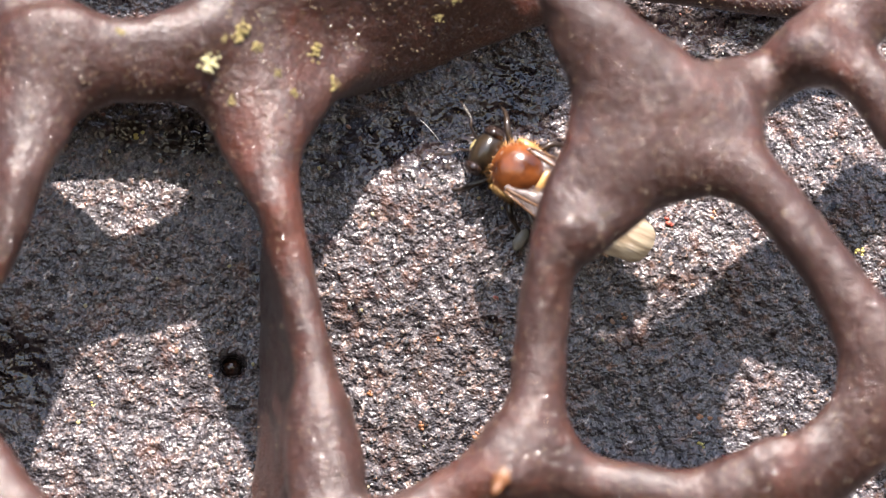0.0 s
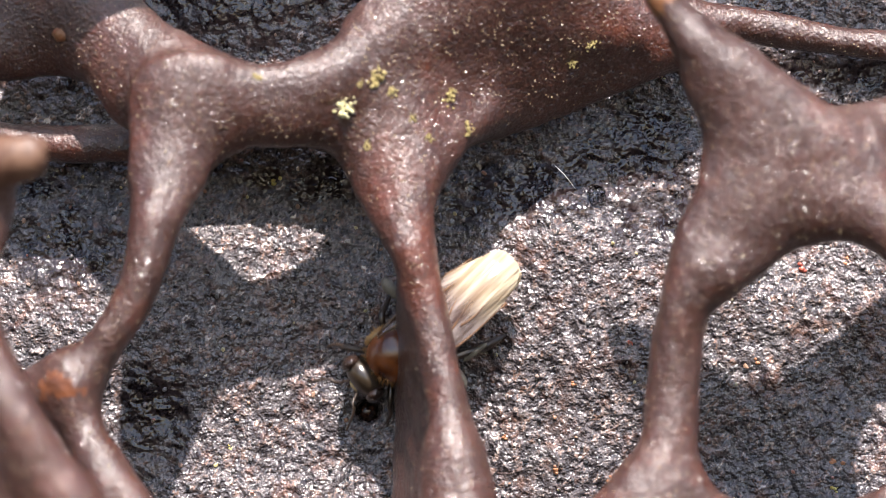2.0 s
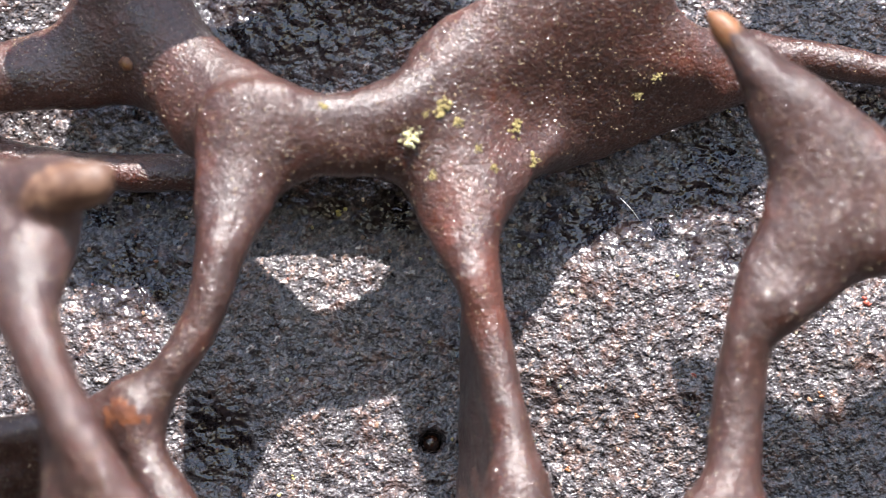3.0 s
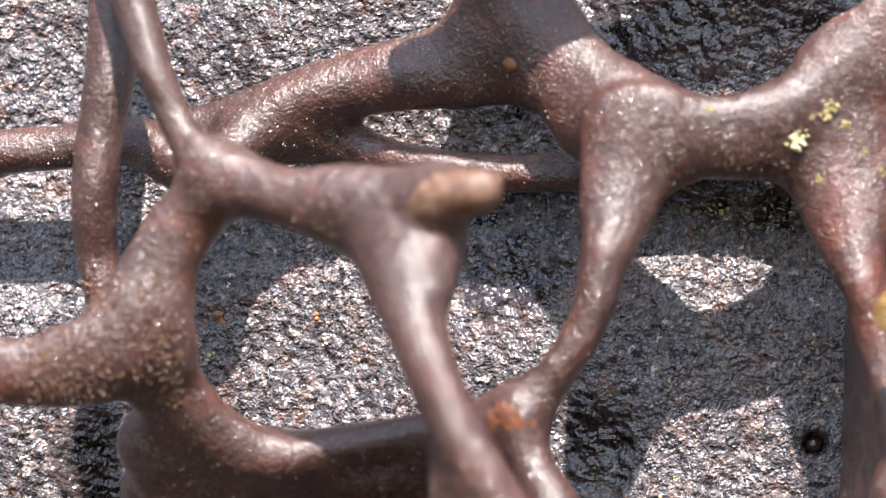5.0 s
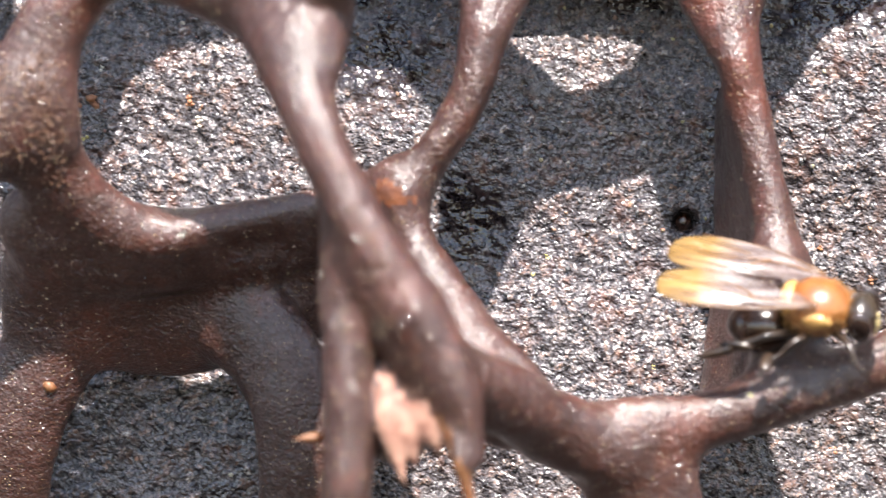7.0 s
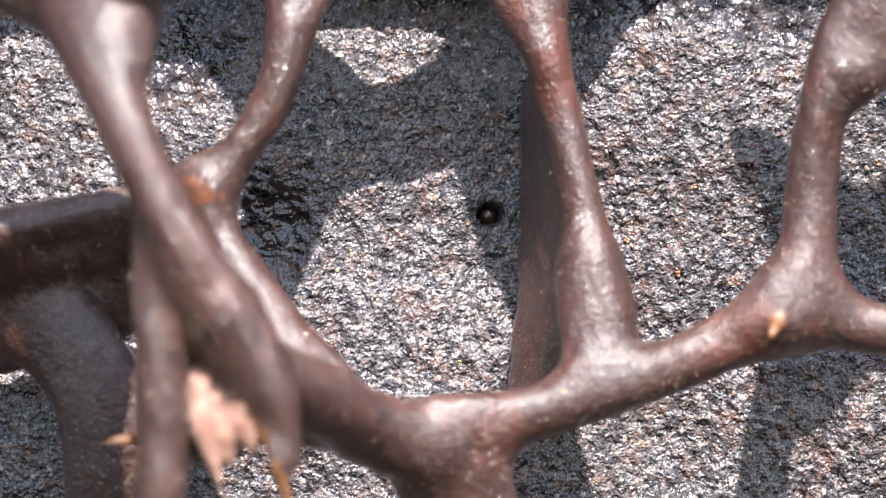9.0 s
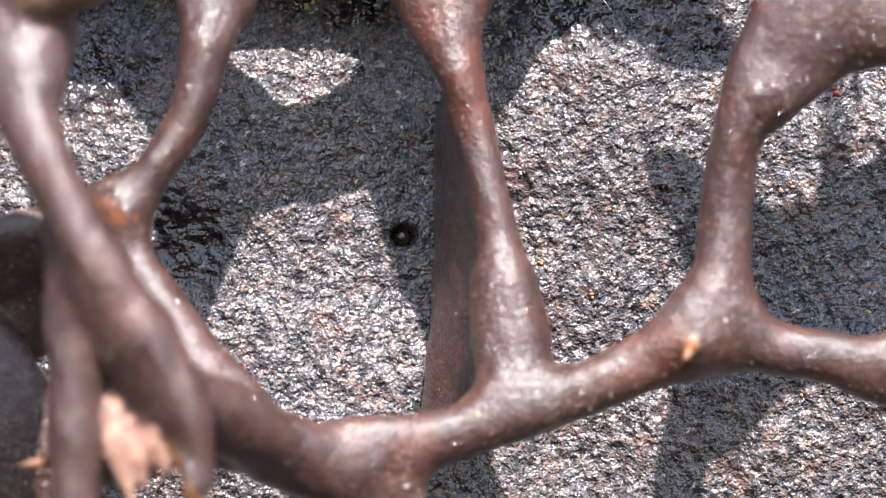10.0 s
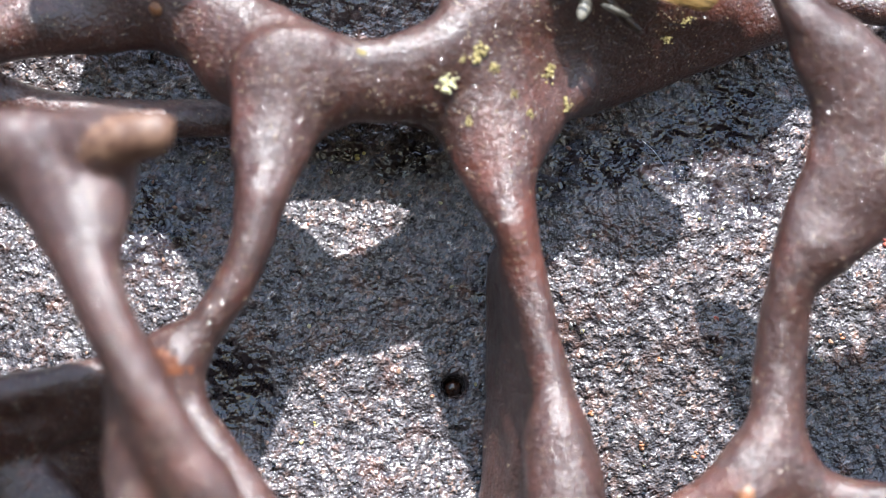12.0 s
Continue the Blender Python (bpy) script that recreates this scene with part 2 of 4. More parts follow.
strand("strand", "", (-3.68, -2.75, 7.02, 0.99), (-2.41, -2.60, 7.41, 1.09), (-1.13, -2.50, 7.74, 1.12), (0.20, -2.25, 7.80, 0.95), (1.10, -1.90, 7.70, 0.65))
strand("rim", "", (-9.04, -3.55, 6.50, 0.30), (-8.06, -3.75, 6.20, 0.30), (-6.84, -3.75, 6.15, 0.32), (-5.53, -3.55, 6.42, 0.36), (-4.32, -3.25, 7.06, 0.42), (-3.41, -2.80, 7.67, 0.62), (-2.48, -2.40, 8.89, 0.69))
strand("strand", "", (-8.67, -4.00, 5.53, 1.10), (-8.93, -4.20, 4.29, 0.88), (-9.22, -4.60, 2.93, 0.51), (-9.54, -4.60, 1.71, 0.44), (-10.23, -4.40, 0.57, 0.44), (-11.00, -4.20, -0.34, 0.42))
strand("strand", "", (-4.16, -2.80, 5.61, 1.24), (-4.04, -3.20, 4.34, 0.98), (-3.74, -3.50, 2.97, 0.60), (-3.37, -3.50, 1.61, 0.43), (-3.02, -3.60, 0.12, 0.44), (-2.74, -3.80, -1.36, 0.49), (-2.54, -4.20, -3.07, 0.66))
# A thin fin that ties a strand to the wall, thickest at its foot.
for k in range(6):
    f = k / 5
    strand("fin", "", *[(a + (b - a) * f, -2.9 + 2.2 * f, z + 0.25 * f, 0.18 + thick * f) for z, a, b, thick in (
        (1.60, -3.55, -3.60, 0.02), (0.00, -3.22, -3.62, 0.05), (-2.00, -2.95, -3.72, 0.08), (-4.00, -2.80, -3.88, 0.1), (-5.30, -2.85, -4.00, 0.12))])
strand("strand", "", (-2.81, -3.90, -2.13, 0.49), (-2.60, -4.30, -3.35, 0.66), (-2.63, -4.60, -4.32, 0.68))
strand("strand", "", (-9.59, -5.50, -4.49, 0.91), (-8.38, -5.20, -5.23, 0.75), (-6.92, -5.00, -5.68, 0.70), (-5.34, -5.00, -5.57, 0.67), (-3.75, -4.90, -5.16, 0.61), (-2.03, -4.80, -4.63, 0.59), (-0.31, -4.80, -3.97, 0.61), (1.27, -4.90, -3.12, 0.76))
strand("strand", "", (3.71, -5.20, 4.17, 0.86), (2.80, -5.10, 2.84, 0.67), (2.30, -5.00, 1.51, 0.55), (2.08, -4.70, -0.07, 0.57), (1.98, -4.70, -1.54, 0.60), (1.72, -4.80, -2.76, 0.71), (1.26, -5.00, -3.36, 0.51))
strand("strand", "", (1.90, -4.80, -2.88, 0.76), (3.02, -4.60, -3.38, 0.61), (4.38, -4.60, -3.64, 0.59), (5.85, -4.60, -4.01, 0.74), (7.03, -5.00, -3.40, 0.86))
strand("web", "", (1.72, -5.70, 8.00, 0.16), (1.98, -5.60, 7.72, 0.30), (2.42, -5.60, 7.10, 0.50), (2.98, -5.50, 6.30, 0.72), (3.50, -5.35, 5.45, 0.82), (3.94, -5.25, 4.53, 0.86), (4.00, -5.20, 3.45, 0.84), (3.65, -5.15, 2.58, 0.70), (3.20, -5.10, 2.08, 0.60))
strand("web", "", (4.03, -5.25, 4.36, 0.90), (5.08, -5.15, 4.15, 0.95), (6.03, -4.95, 4.10, 0.76))
strand("strand", "", (3.98, -5.15, 3.51, 0.84), (4.97, -5.20, 3.46, 0.80), (5.90, -5.15, 3.34, 0.68), (6.75, -5.10, 2.94, 0.62), (7.58, -5.00, 1.95, 0.58), (8.44, -5.00, 0.79, 0.61), (9.21, -5.00, -0.62, 0.85), (9.20, -4.80, -1.96, 0.95), (8.04, -4.60, -3.11, 0.88), (6.21, -4.60, -3.64, 0.61))
strand("strand", "", (4.07, -5.20, 5.12, 0.74), (5.23, -4.75, 4.70, 0.74), (6.41, -4.15, 4.87, 0.66), (7.53, -3.80, 5.69, 0.59), (8.67, -3.80, 6.51, 0.74), (9.80, -3.60, 7.26, 0.86))
strand("strand", "", (3.54, -5.40, 6.03, 0.68), (4.16, -5.20, 5.57, 0.68), (5.02, -4.85, 4.91, 0.62), (6.08, -4.30, 4.90, 0.56))
strand("strand", "", (8.00, -4.40, 5.86, 0.61), (9.11, -4.20, 5.25, 0.59), (9.96, -4.20, 4.27, 0.67), (10.91, -4.40, 2.91, 0.73))
strand("strand", "", (1.98, -1.20, 8.05, 0.33), (3.87, -1.10, 7.73, 0.38), (5.51, -1.00, 7.42, 0.35), (7.27, -1.00, 7.23, 0.35), (9.16, -1.00, 7.16, 0.35))
strand("strand", "", (-19.99, -3.00, 12.02, 0.76), (-20.12, -3.60, 9.68, 0.60), (-20.15, -4.00, 7.38, 0.55), (-20.32, -4.00, 5.87, 0.52), (-20.46, -4.00, 4.37, 0.52), (-20.47, -3.60, 3.14, 0.48), (-20.23, -3.40, 1.89, 0.48))
strand("strand", "", (-20.39, -4.40, 11.84, 0.62), (-19.63, -5.40, 9.24, 0.47), (-18.95, -6.00, 7.20, 0.42), (-18.57, -6.00, 6.22, 0.39), (-18.03, -6.20, 5.35, 0.42), (-17.24, -6.50, 4.72, 0.61), (-16.07, -7.00, 4.27, 0.63), (-14.66, -7.60, 4.06, 0.70), (-13.40, -8.00, 4.16, 0.62), (-12.39, -8.60, 4.31, 0.43), (-11.45, -9.00, 4.29, 0.28))
strand("strand", "", (-14.45, -7.30, 3.96, 0.72), (-13.60, -7.80, 3.33, 0.94), (-13.13, -8.70, 2.22, 0.71), (-12.63, -9.40, 0.89, 0.59), (-12.05, -9.70, -0.41, 0.56), (-11.39, -9.70, -1.70, 0.59), (-10.69, -9.40, -2.98, 0.64), (-10.06, -9.00, -4.39, 0.71))
strand("strand", "", (-12.38, -8.60, 4.19, 0.45), (-12.50, -8.30, 3.43, 0.60), (-12.84, -8.60, 2.46, 0.67))
strand("strand", "", (-18.14, -2.80, 4.84, 0.45), (-17.71, -2.30, 5.44, 0.46), (-17.12, -2.00, 6.01, 0.48), (-16.13, -1.80, 6.69, 0.48), (-14.60, -1.80, 7.08, 0.51), (-12.54, -2.00, 7.20, 0.63))
strand("strand", "", (-23.87, -1.60, 5.27, 0.56), (-22.56, -1.70, 5.46, 0.54), (-21.25, -1.80, 5.59, 0.51), (-19.92, -2.10, 5.70, 0.58), (-18.94, -2.60, 5.22, 0.56), (-18.01, -2.80, 4.84, 0.45))
strand("knot", "rusty translucent resin knot", (-11.36, -4.20, -0.50, 0.22), (-11.07, -4.45, -0.40, 0.27), (-10.88, -4.40, -0.77, 0.22))
strand("knot", "rusty translucent resin knot", (-11.01, -4.45, -0.38, 0.27), (-10.62, -4.50, 0.10, 0.27), (-10.25, -4.60, 0.65, 0.20))
strand("strand", "", (-17.42, -1.60, 5.68, 0.38), (-16.18, -1.30, 5.77, 0.48), (-14.91, -1.10, 5.54, 0.46), (-13.38, -1.40, 5.25, 0.40), (-11.47, -1.50, 5.06, 0.42), (-9.55, -1.45, 5.12, 0.42), (-8.40, -1.20, 5.50, 0.40), (-7.20, -1.10, 5.62, 0.40), (-5.73, -1.10, 5.55, 0.42), (-4.20, -1.20, 5.00, 0.42))
# Hidden behind the web, added to shade the wall below its arch.
strand("strand", "", (-8.90, -0.70, 5.55, 0.36), (-7.20, -0.60, 5.66, 0.40), (-5.60, -0.60, 5.55, 0.42), (-4.30, -0.80, 4.95, 0.42))
strand("strand", "", (-17.40, -6.20, 4.37, 0.64), (-18.29, -6.00, 3.52, 0.76), (-18.84, -5.90, 2.42, 0.88), (-19.03, -5.80, 1.32, 0.98), (-18.74, -5.20, 0.35, 0.91), (-17.94, -4.60, -0.61, 0.72), (-17.11, -4.20, -1.16, 0.65), (-16.14, -4.00, -1.33, 0.55), (-15.01, -4.00, -1.07, 0.41), (-13.89, -4.00, -0.81, 0.34), (-12.53, -3.90, -0.61, 0.35), (-11.16, -4.00, -0.29, 0.38))
strand("strand", "", (-19.15, -5.80, 1.19, 0.98), (-20.35, -6.00, 0.69, 0.93), (-21.84, -6.00, 0.43, 0.74), (-23.46, -6.00, 0.66, 0.74))
strand("strand", "", (-11.08, -4.20, -0.36, 0.42), (-10.81, -4.40, -1.34, 0.42), (-10.24, -4.80, -2.32, 0.56), (-9.58, -5.20, -3.53, 0.75), (-8.87, -5.40, -4.62, 0.87))
strand("strand", "", (-12.12, -9.20, -0.95, 0.30), (-12.16, -9.10, -2.24, 0.42), (-12.00, -9.00, -3.78, 0.50), (-11.93, -8.90, -5.44, 0.52), (-11.98, -8.50, -7.57, 0.54), (-12.05, -7.60, -9.40, 0.60))
strand("strand", "", (-11.75, -8.70, -1.20, 0.35), (-11.45, -8.45, -2.40, 0.60), (-11.05, -8.30, -3.40, 0.85), (-10.80, -8.25, -4.30, 0.90), (-10.85, -8.10, -4.80, 0.60))
strand("strand", "", (-10.54, -9.40, -3.07, 0.47), (-9.89, -9.30, -4.13, 0.43), (-9.56, -9.20, -5.00, 0.38), (-9.38, -9.10, -6.00, 0.30))
strand("strand", "", (-9.87, -8.00, -4.26, 0.74), (-8.69, -6.90, -4.87, 0.80), (-7.73, -6.00, -5.43, 0.78), (-6.51, -5.40, -5.99, 0.76))
strand("web", "", (-19.17, -4.00, -0.92, 0.63), (-18.09, -3.50, -1.65, 0.75), (-16.89, -2.80, -2.32, 1.11), (-15.52, -2.40, -2.50, 1.14), (-14.13, -2.40, -2.23, 0.84), (-12.74, -2.40, -2.09, 0.71))
strand("web", "", (-18.80, -3.90, -1.29, 0.78), (-18.70, -3.00, -2.40, 1.07), (-19.02, -2.30, -3.92, 1.08), (-19.61, -2.00, -5.33, 1.04), (-20.03, -1.60, -6.74, 1.07), (-20.37, -0.80, -8.56, 1.16))
strand("web", "", (-15.78, -2.30, -2.88, 1.01), (-14.48, -2.70, -3.38, 1.06), (-13.56, -3.00, -4.50, 1.06), (-13.23, -3.00, -5.76, 1.06), (-13.12, -2.60, -7.27, 1.09), (-13.10, -1.60, -8.96, 1.15))
strand("web", "", (-18.65, -2.90, -2.40, 1.07), (-17.43, -2.30, -3.15, 1.08), (-16.19, -1.90, -3.39, 1.02), (-14.53, -2.00, -2.86, 1.02), (-13.13, -2.00, -2.73, 0.89))
strand("web", "", (-17.20, -3.60, -1.80, 0.75), (-15.80, -3.40, -1.75, 0.70), (-14.40, -3.30, -1.50, 0.66), (-13.20, -3.30, -1.25, 0.62), (-12.20, -3.20, -1.10, 0.58))
strand("thorn", "pale amber resin thorn", (-12.58, -7.60, -5.65, 0.14), (-12.82, -7.70, -5.67, 0.11), (-13.16, -7.80, -5.68, 0.04))
strand("tip", "translucent amber tip of a broken strand", (1.42, -5.80, 8.22, 0.10), (1.62, -5.78, 8.06, 0.20), (1.85, -5.78, 7.80, 0.27), (2.10, -5.70, 7.45, 0.20))
strand("tip", "translucent amber resin tip", (1.25, -5.60, -3.33, 0.07), (1.09, -5.90, -3.49, 0.13), (0.87, -6.10, -3.80, 0.05))
strand("prong", "torn pinkish resin ridge", (-10.92, -8.95, -3.90, 0.06), (-11.06, -9.10, -4.90, 0.20), (-11.00, -9.10, -5.70, 0.22), (-10.74, -9.00, -6.65, 0.05))
strand("prong", "torn pinkish resin ridge", (-10.50, -9.00, -4.10, 0.06), (-10.34, -9.10, -4.90, 0.20), (-10.20, -9.10, -5.50, 0.20), (-10.00, -9.00, -6.10, 0.05))
strand("prong", "torn pinkish resin ridge", (-10.74, -8.95, -4.60, 0.08), (-10.66, -9.05, -5.40, 0.18), (-10.52, -9.00, -6.25, 0.06))
strand("tip", "amber tip of the torn ridge", (-9.93, -9.30, -5.19, 0.05), (-9.60, -9.30, -6.13, 0.12), (-9.36, -9.20, -7.02, 0.11), (-9.29, -9.10, -7.54, 0.04))
strand("torn_end", "torn tan resin end", (-12.60, -8.75, 4.05, 0.34), (-12.10, -9.00, 4.16, 0.42), (-11.70, -9.10, 4.20, 0.42), (-11.50, -9.12, 4.20, 0.40))
strand("torn_end", "torn tan resin end", (-11.85, -9.15, 4.45, 0.16), (-11.45, -9.20, 4.52, 0.17), (-11.15, -9.22, 4.54, 0.10))
strand("strand", "", (-4.21, -3.10, 7.41, 0.77), (-2.95, -3.20, 8.05, 0.97), (-1.42, -3.15, 8.82, 1.25), (-0.30, -3.05, 9.60, 1.10), (0.20, -2.90, 10.80, 1.00))
strand("web", "", (-10.60, -8.20, -4.70, 0.60), (-10.70, -8.10, -5.30, 0.50), (-10.85, -8.05, -5.90, 0.35))
strand("strand", "", (-5.77, -5.00, -5.94, 0.86), (-5.65, -4.80, -7.11, 1.23), (-5.45, -4.40, -8.36, 1.38), (-5.38, -3.40, -9.78, 1.50))
strand("strand", "", (-1.70, -2.00, 7.17, 1.00), (-1.49, -1.20, 8.75, 1.01), (-1.27, -0.40, 10.36, 1.15))

GRID = 0.1
LOW, HIGH = np.array([-25.0, -11.5, -10.0]), np.array([12.0, -0.4, 15.6])


def soft_min(a, b, k):
    h = np.maximum(k - np.abs(a - b), 0) / k
    return np.minimum(a, b) - h * h * k / 4


def lattice_field():
    """The distance to the blended strands on a grid, and the number of the nearest strand."""
    size = np.ceil((HIGH - LOW) / GRID).astype(int)
    field, own, best = np.full(size, 1.5, np.float32), np.zeros(size, np.int16), np.full(size, 9.0, np.float32)
    axes = [LOW[n] + GRID * np.arange(size[n]) for n in range(3)]
    for number, (_, label, line) in enumerate(STRANDS):
        reach = line[:, 3:4] + 1.3
        lo = np.floor(((line[:, :3] - reach).min(0) - LOW) / GRID).astype(int).clip(0, size)
        hi = np.ceil(((line[:, :3] + reach).max(0) - LOW) / GRID).astype(int).clip(0, size)
        if (hi <= lo).any():
            continue
        mine = np.full(hi - lo, 1.5, np.float32)
        for p, q in zip(line, line[1:]):
            far = max(p[3], q[3]) + 1.2
            a = np.maximum(np.floor((np.minimum(p, q)[:3] - far - LOW) / GRID).astype(int), lo)
            b = np.minimum(np.ceil((np.maximum(p, q)[:3] + far - LOW) / GRID).astype(int), hi)
            if (b <= a).any():
                continue
            x, y, z = np.meshgrid(*[axes[n][a[n]:b[n]].astype(np.float32) for n in range(3)], indexing="ij", sparse=True)
            v = (q - p)[:3]
            s = (((x - p[0]) * v[0] + (y - p[1]) * v[1] + (z - p[2]) * v[2]) / (v @ v + 1e-9)).clip(0, 1)
            r = p[3] + s * (q[3] - p[3])
            squeeze = 1 + 1.8 * ((r - 0.55) / 0.6).clip(0, 1)
            up = z - p[2] - s * v[2]
            tilt = 0.36 * ((r - 0.6) / 0.5).clip(0, 1)
            dist = np.sqrt((x - p[0] - s * v[0]) ** 2 + ((y - p[1] - s * v[1] + tilt * up) * squeeze) ** 2 + up ** 2) - r
            cut = tuple(slice(a[n] - lo[n], b[n] - lo[n]) for n in range(3))
            mine[cut] = np.minimum(mine[cut], dist)
        cut = tuple(slice(lo[n], hi[n]) for n in range(3))
        near = mine + (0.07 if label else 0.0) < best[cut]
        own[cut] = np.where(near, number, own[cut])
        best[cut] = np.minimum(best[cut], mine)
        field[cut] = soft_min(field[cut], mine, 0.3 if label else 0.88)
    x, y, z = np.meshgrid(*[a.astype(np.float32) for a in axes], indexing="ij", sparse=True)
    field += 0.03 * waves(x, y, z, 0.9, 11).astype(np.float32) + 0.018 * waves(x, y, z, 0.35, 12).astype(np.float32)
    return field, own


def sample(field, places):
    """The field at places in grid steps, blended between its eight neighbours."""
    base = np.floor(places).astype(int).clip(0, np.array(field.shape) - 2)
    f = places - base
    total = 0
    for corner in np.ndindex(2, 2, 2):
        w = np.prod([f[:, n] if corner[n] else 1 - f[:, n] for n in range(3)], axis=0)
        total = total + w * field[base[:, 0] + corner[0], base[:, 1] + corner[1], base[:, 2] + corner[2]]
    return total


def skin(field):
    """Vertices in grid steps and quads of the field's zero surface (surface nets)."""
    inside = field < 0
    corners = list(np.ndindex(2, 2, 2))
    cut = lambda c: tuple(slice(c[n], field.shape[n] - 1 + c[n]) for n in range(3))
    count = sum(inside[cut(c)].astype(np.int8) for c in corners)
    active = (count > 0) & (count < 8)
    cells = np.argwhere(active)
    values = np.stack([field[tuple((cells + c).T)] for c in corners], 1)
    total, hits = np.zeros((len(cells), 3)), np.zeros(len(cells))
    for i, a in enumerate(corners):
        for j, b in enumerate(corners):
            if j > i and sum(abs(np.subtract(a, b))) == 1:
                cross = (values[:, i] < 0) != (values[:, j] < 0)
                s = values[:, i] / np.where(cross, values[:, i] - values[:, j], 1)
                total += np.where(cross[:, None], np.array(a) + s[:, None] * np.subtract(b, a), 0)
                hits += cross
    verts = cells + total / hits[:, None]
    index = np.full(active.shape, -1, np.int32)
    index[active] = np.arange(len(cells))
    quads = []
    for axis in range(3):
        u, v = (axis + 1) % 3, (axis + 2) % 3
        lo = [slice(1, field.shape[n] - 1) for n in range(3)]
        hi = list(lo)
        lo[axis], hi[axis] = slice(0, field.shape[axis] - 1), slice(1, field.shape[axis])
        a, b = inside[tuple(lo)], inside[tuple(hi)]
        at = np.argwhere(a != b)
        flip = a[tuple(at.T)]
        at = at + [0 if n == axis else 1 for n in range(3)]
        du, dv = np.eye(3, dtype=int)[u], np.eye(3, dtype=int)[v]
        q = np.stack([index[tuple((at - s * du - t * dv).T)] for s, t in ((1, 1), (0, 1), (0, 0), (1, 0))], 1)
        quads.append(np.where(flip[:, None], q, q[:, ::-1]))
    quads = np.concatenate(quads)
    return verts, quads[(quads >= 0).all(1)]


def lattice():
    field, own = lattice_field()
    verts, quads = skin(field)
    slope = np.stack([sample(field, verts + e) - sample(field, verts - e) for e in np.eye(3) * 0.8], 1)
    slope /= np.linalg.norm(slope, axis=1, keepdims=True) + 1e-9
    near = np.round(verts).astype(int).clip(0, np.array(own.shape) - 1)
    owner = own[tuple(near.T)][quads[:, 0]]
    thing = tagged(new("resin_lattice"), "open lattice of glossy brown resin strands before the wall", "lattice")
    for number, (name, label, line) in enumerate(STRANDS):
        faces = quads[owner == number]
        if not len(faces):
            continue
        used, local = np.unique(faces, return_inverse=True)
        mesh = bpy.data.meshes.new(name)
        fill(mesh, (LOW + GRID * verts[used]) * MM, local.reshape(-1, 4))
        places = LOW + GRID * verts[used]
        gap = ((places[:, None, :] - line[None, :, :3]) ** 2).sum(-1).argmin(1)
        along = np.gradient(line[:, :3], axis=0)
        along = along / (np.linalg.norm(along, axis=1, keepdims=True) + 1e-9)
        mesh.attributes.new("along", "FLOAT_VECTOR", "POINT").data.foreach_set("vector", along[gap].astype(np.float32).ravel())
        mesh.normals_split_custom_set_from_vertices(slope[used].astype(np.float32))
        mesh.materials.append({"prong": TORN, "knot": KNOT, "torn_end": TAN, "tip": AMBER, "thorn": AMBER}.get(name, RESIN))
        ob = new(name, mesh)
        ob.parent = thing
        tagged(ob, label)


lattice()

# ---- loose grains on the wall ----
def grain_material(name, fac):
    n = Nodes(name)
    source = n.random() if fac == "object" else n.tree.nodes.new("ShaderNodeNewGeometry").outputs["Random Per Island"]
    tint = n.ramp(source, (0.0, (0.03, 0.03, 0.033)), (0.4, (0.1, 0.098, 0.1)), (0.72, (0.22, 0.21, 0.205)), (0.82, (0.24, 0.15, 0.11)),
                  (0.9, (0.34, 0.2, 0.13)), (0.94, (0.2, 0.07, 0.055)), (0.965, (0.45, 0.42, 0.38)), (0.993, (0.42, 0.35, 0.17)))
    return n.set(Base_Color=tint, Roughness=0.3, Normal=n.bump(n.noise(0.05, 2), 0.02, 0.6), Specular_IOR_Level=0.6).material


def pebble(seed, size):
    """A small uneven stone as a bmesh, size in millimetres."""
    bm = bmesh.new()
    bmesh.ops.create_icosphere(bm, subdivisions=1, radius=1)
    rng = np.random.default_rng(seed)
    for v in bm.verts:
        v.co = Vector(v.co * rng.uniform(0.7, 1.15))
        v.co = Vector((v.co.x * size * rng.uniform(0.9, 1.1), v.co.y * size * 0.7, v.co.z * size * 0.8))
    return bm


def wall_height(ob):
    """A function that gives how far the wall stands out at x, z in millimetres."""
    from mathutils.bvhtree import BVHTree
    tree = BVHTree.FromPolygons([v.co for v in ob.data.vertices], [p.vertices for p in ob.data.polygons])

    def height(x, z):
        hit = tree.ray_cast(Vector((x, -20, z)) * MM, Vector((0, 1, 0)))[0]
        return hit.y / MM if hit else 0.0

    return height


WALL = bpy.data.objects["wall"]
SAND = grain_material("sand_grain", "object")
DUST = grain_material("fine_sand", "island")


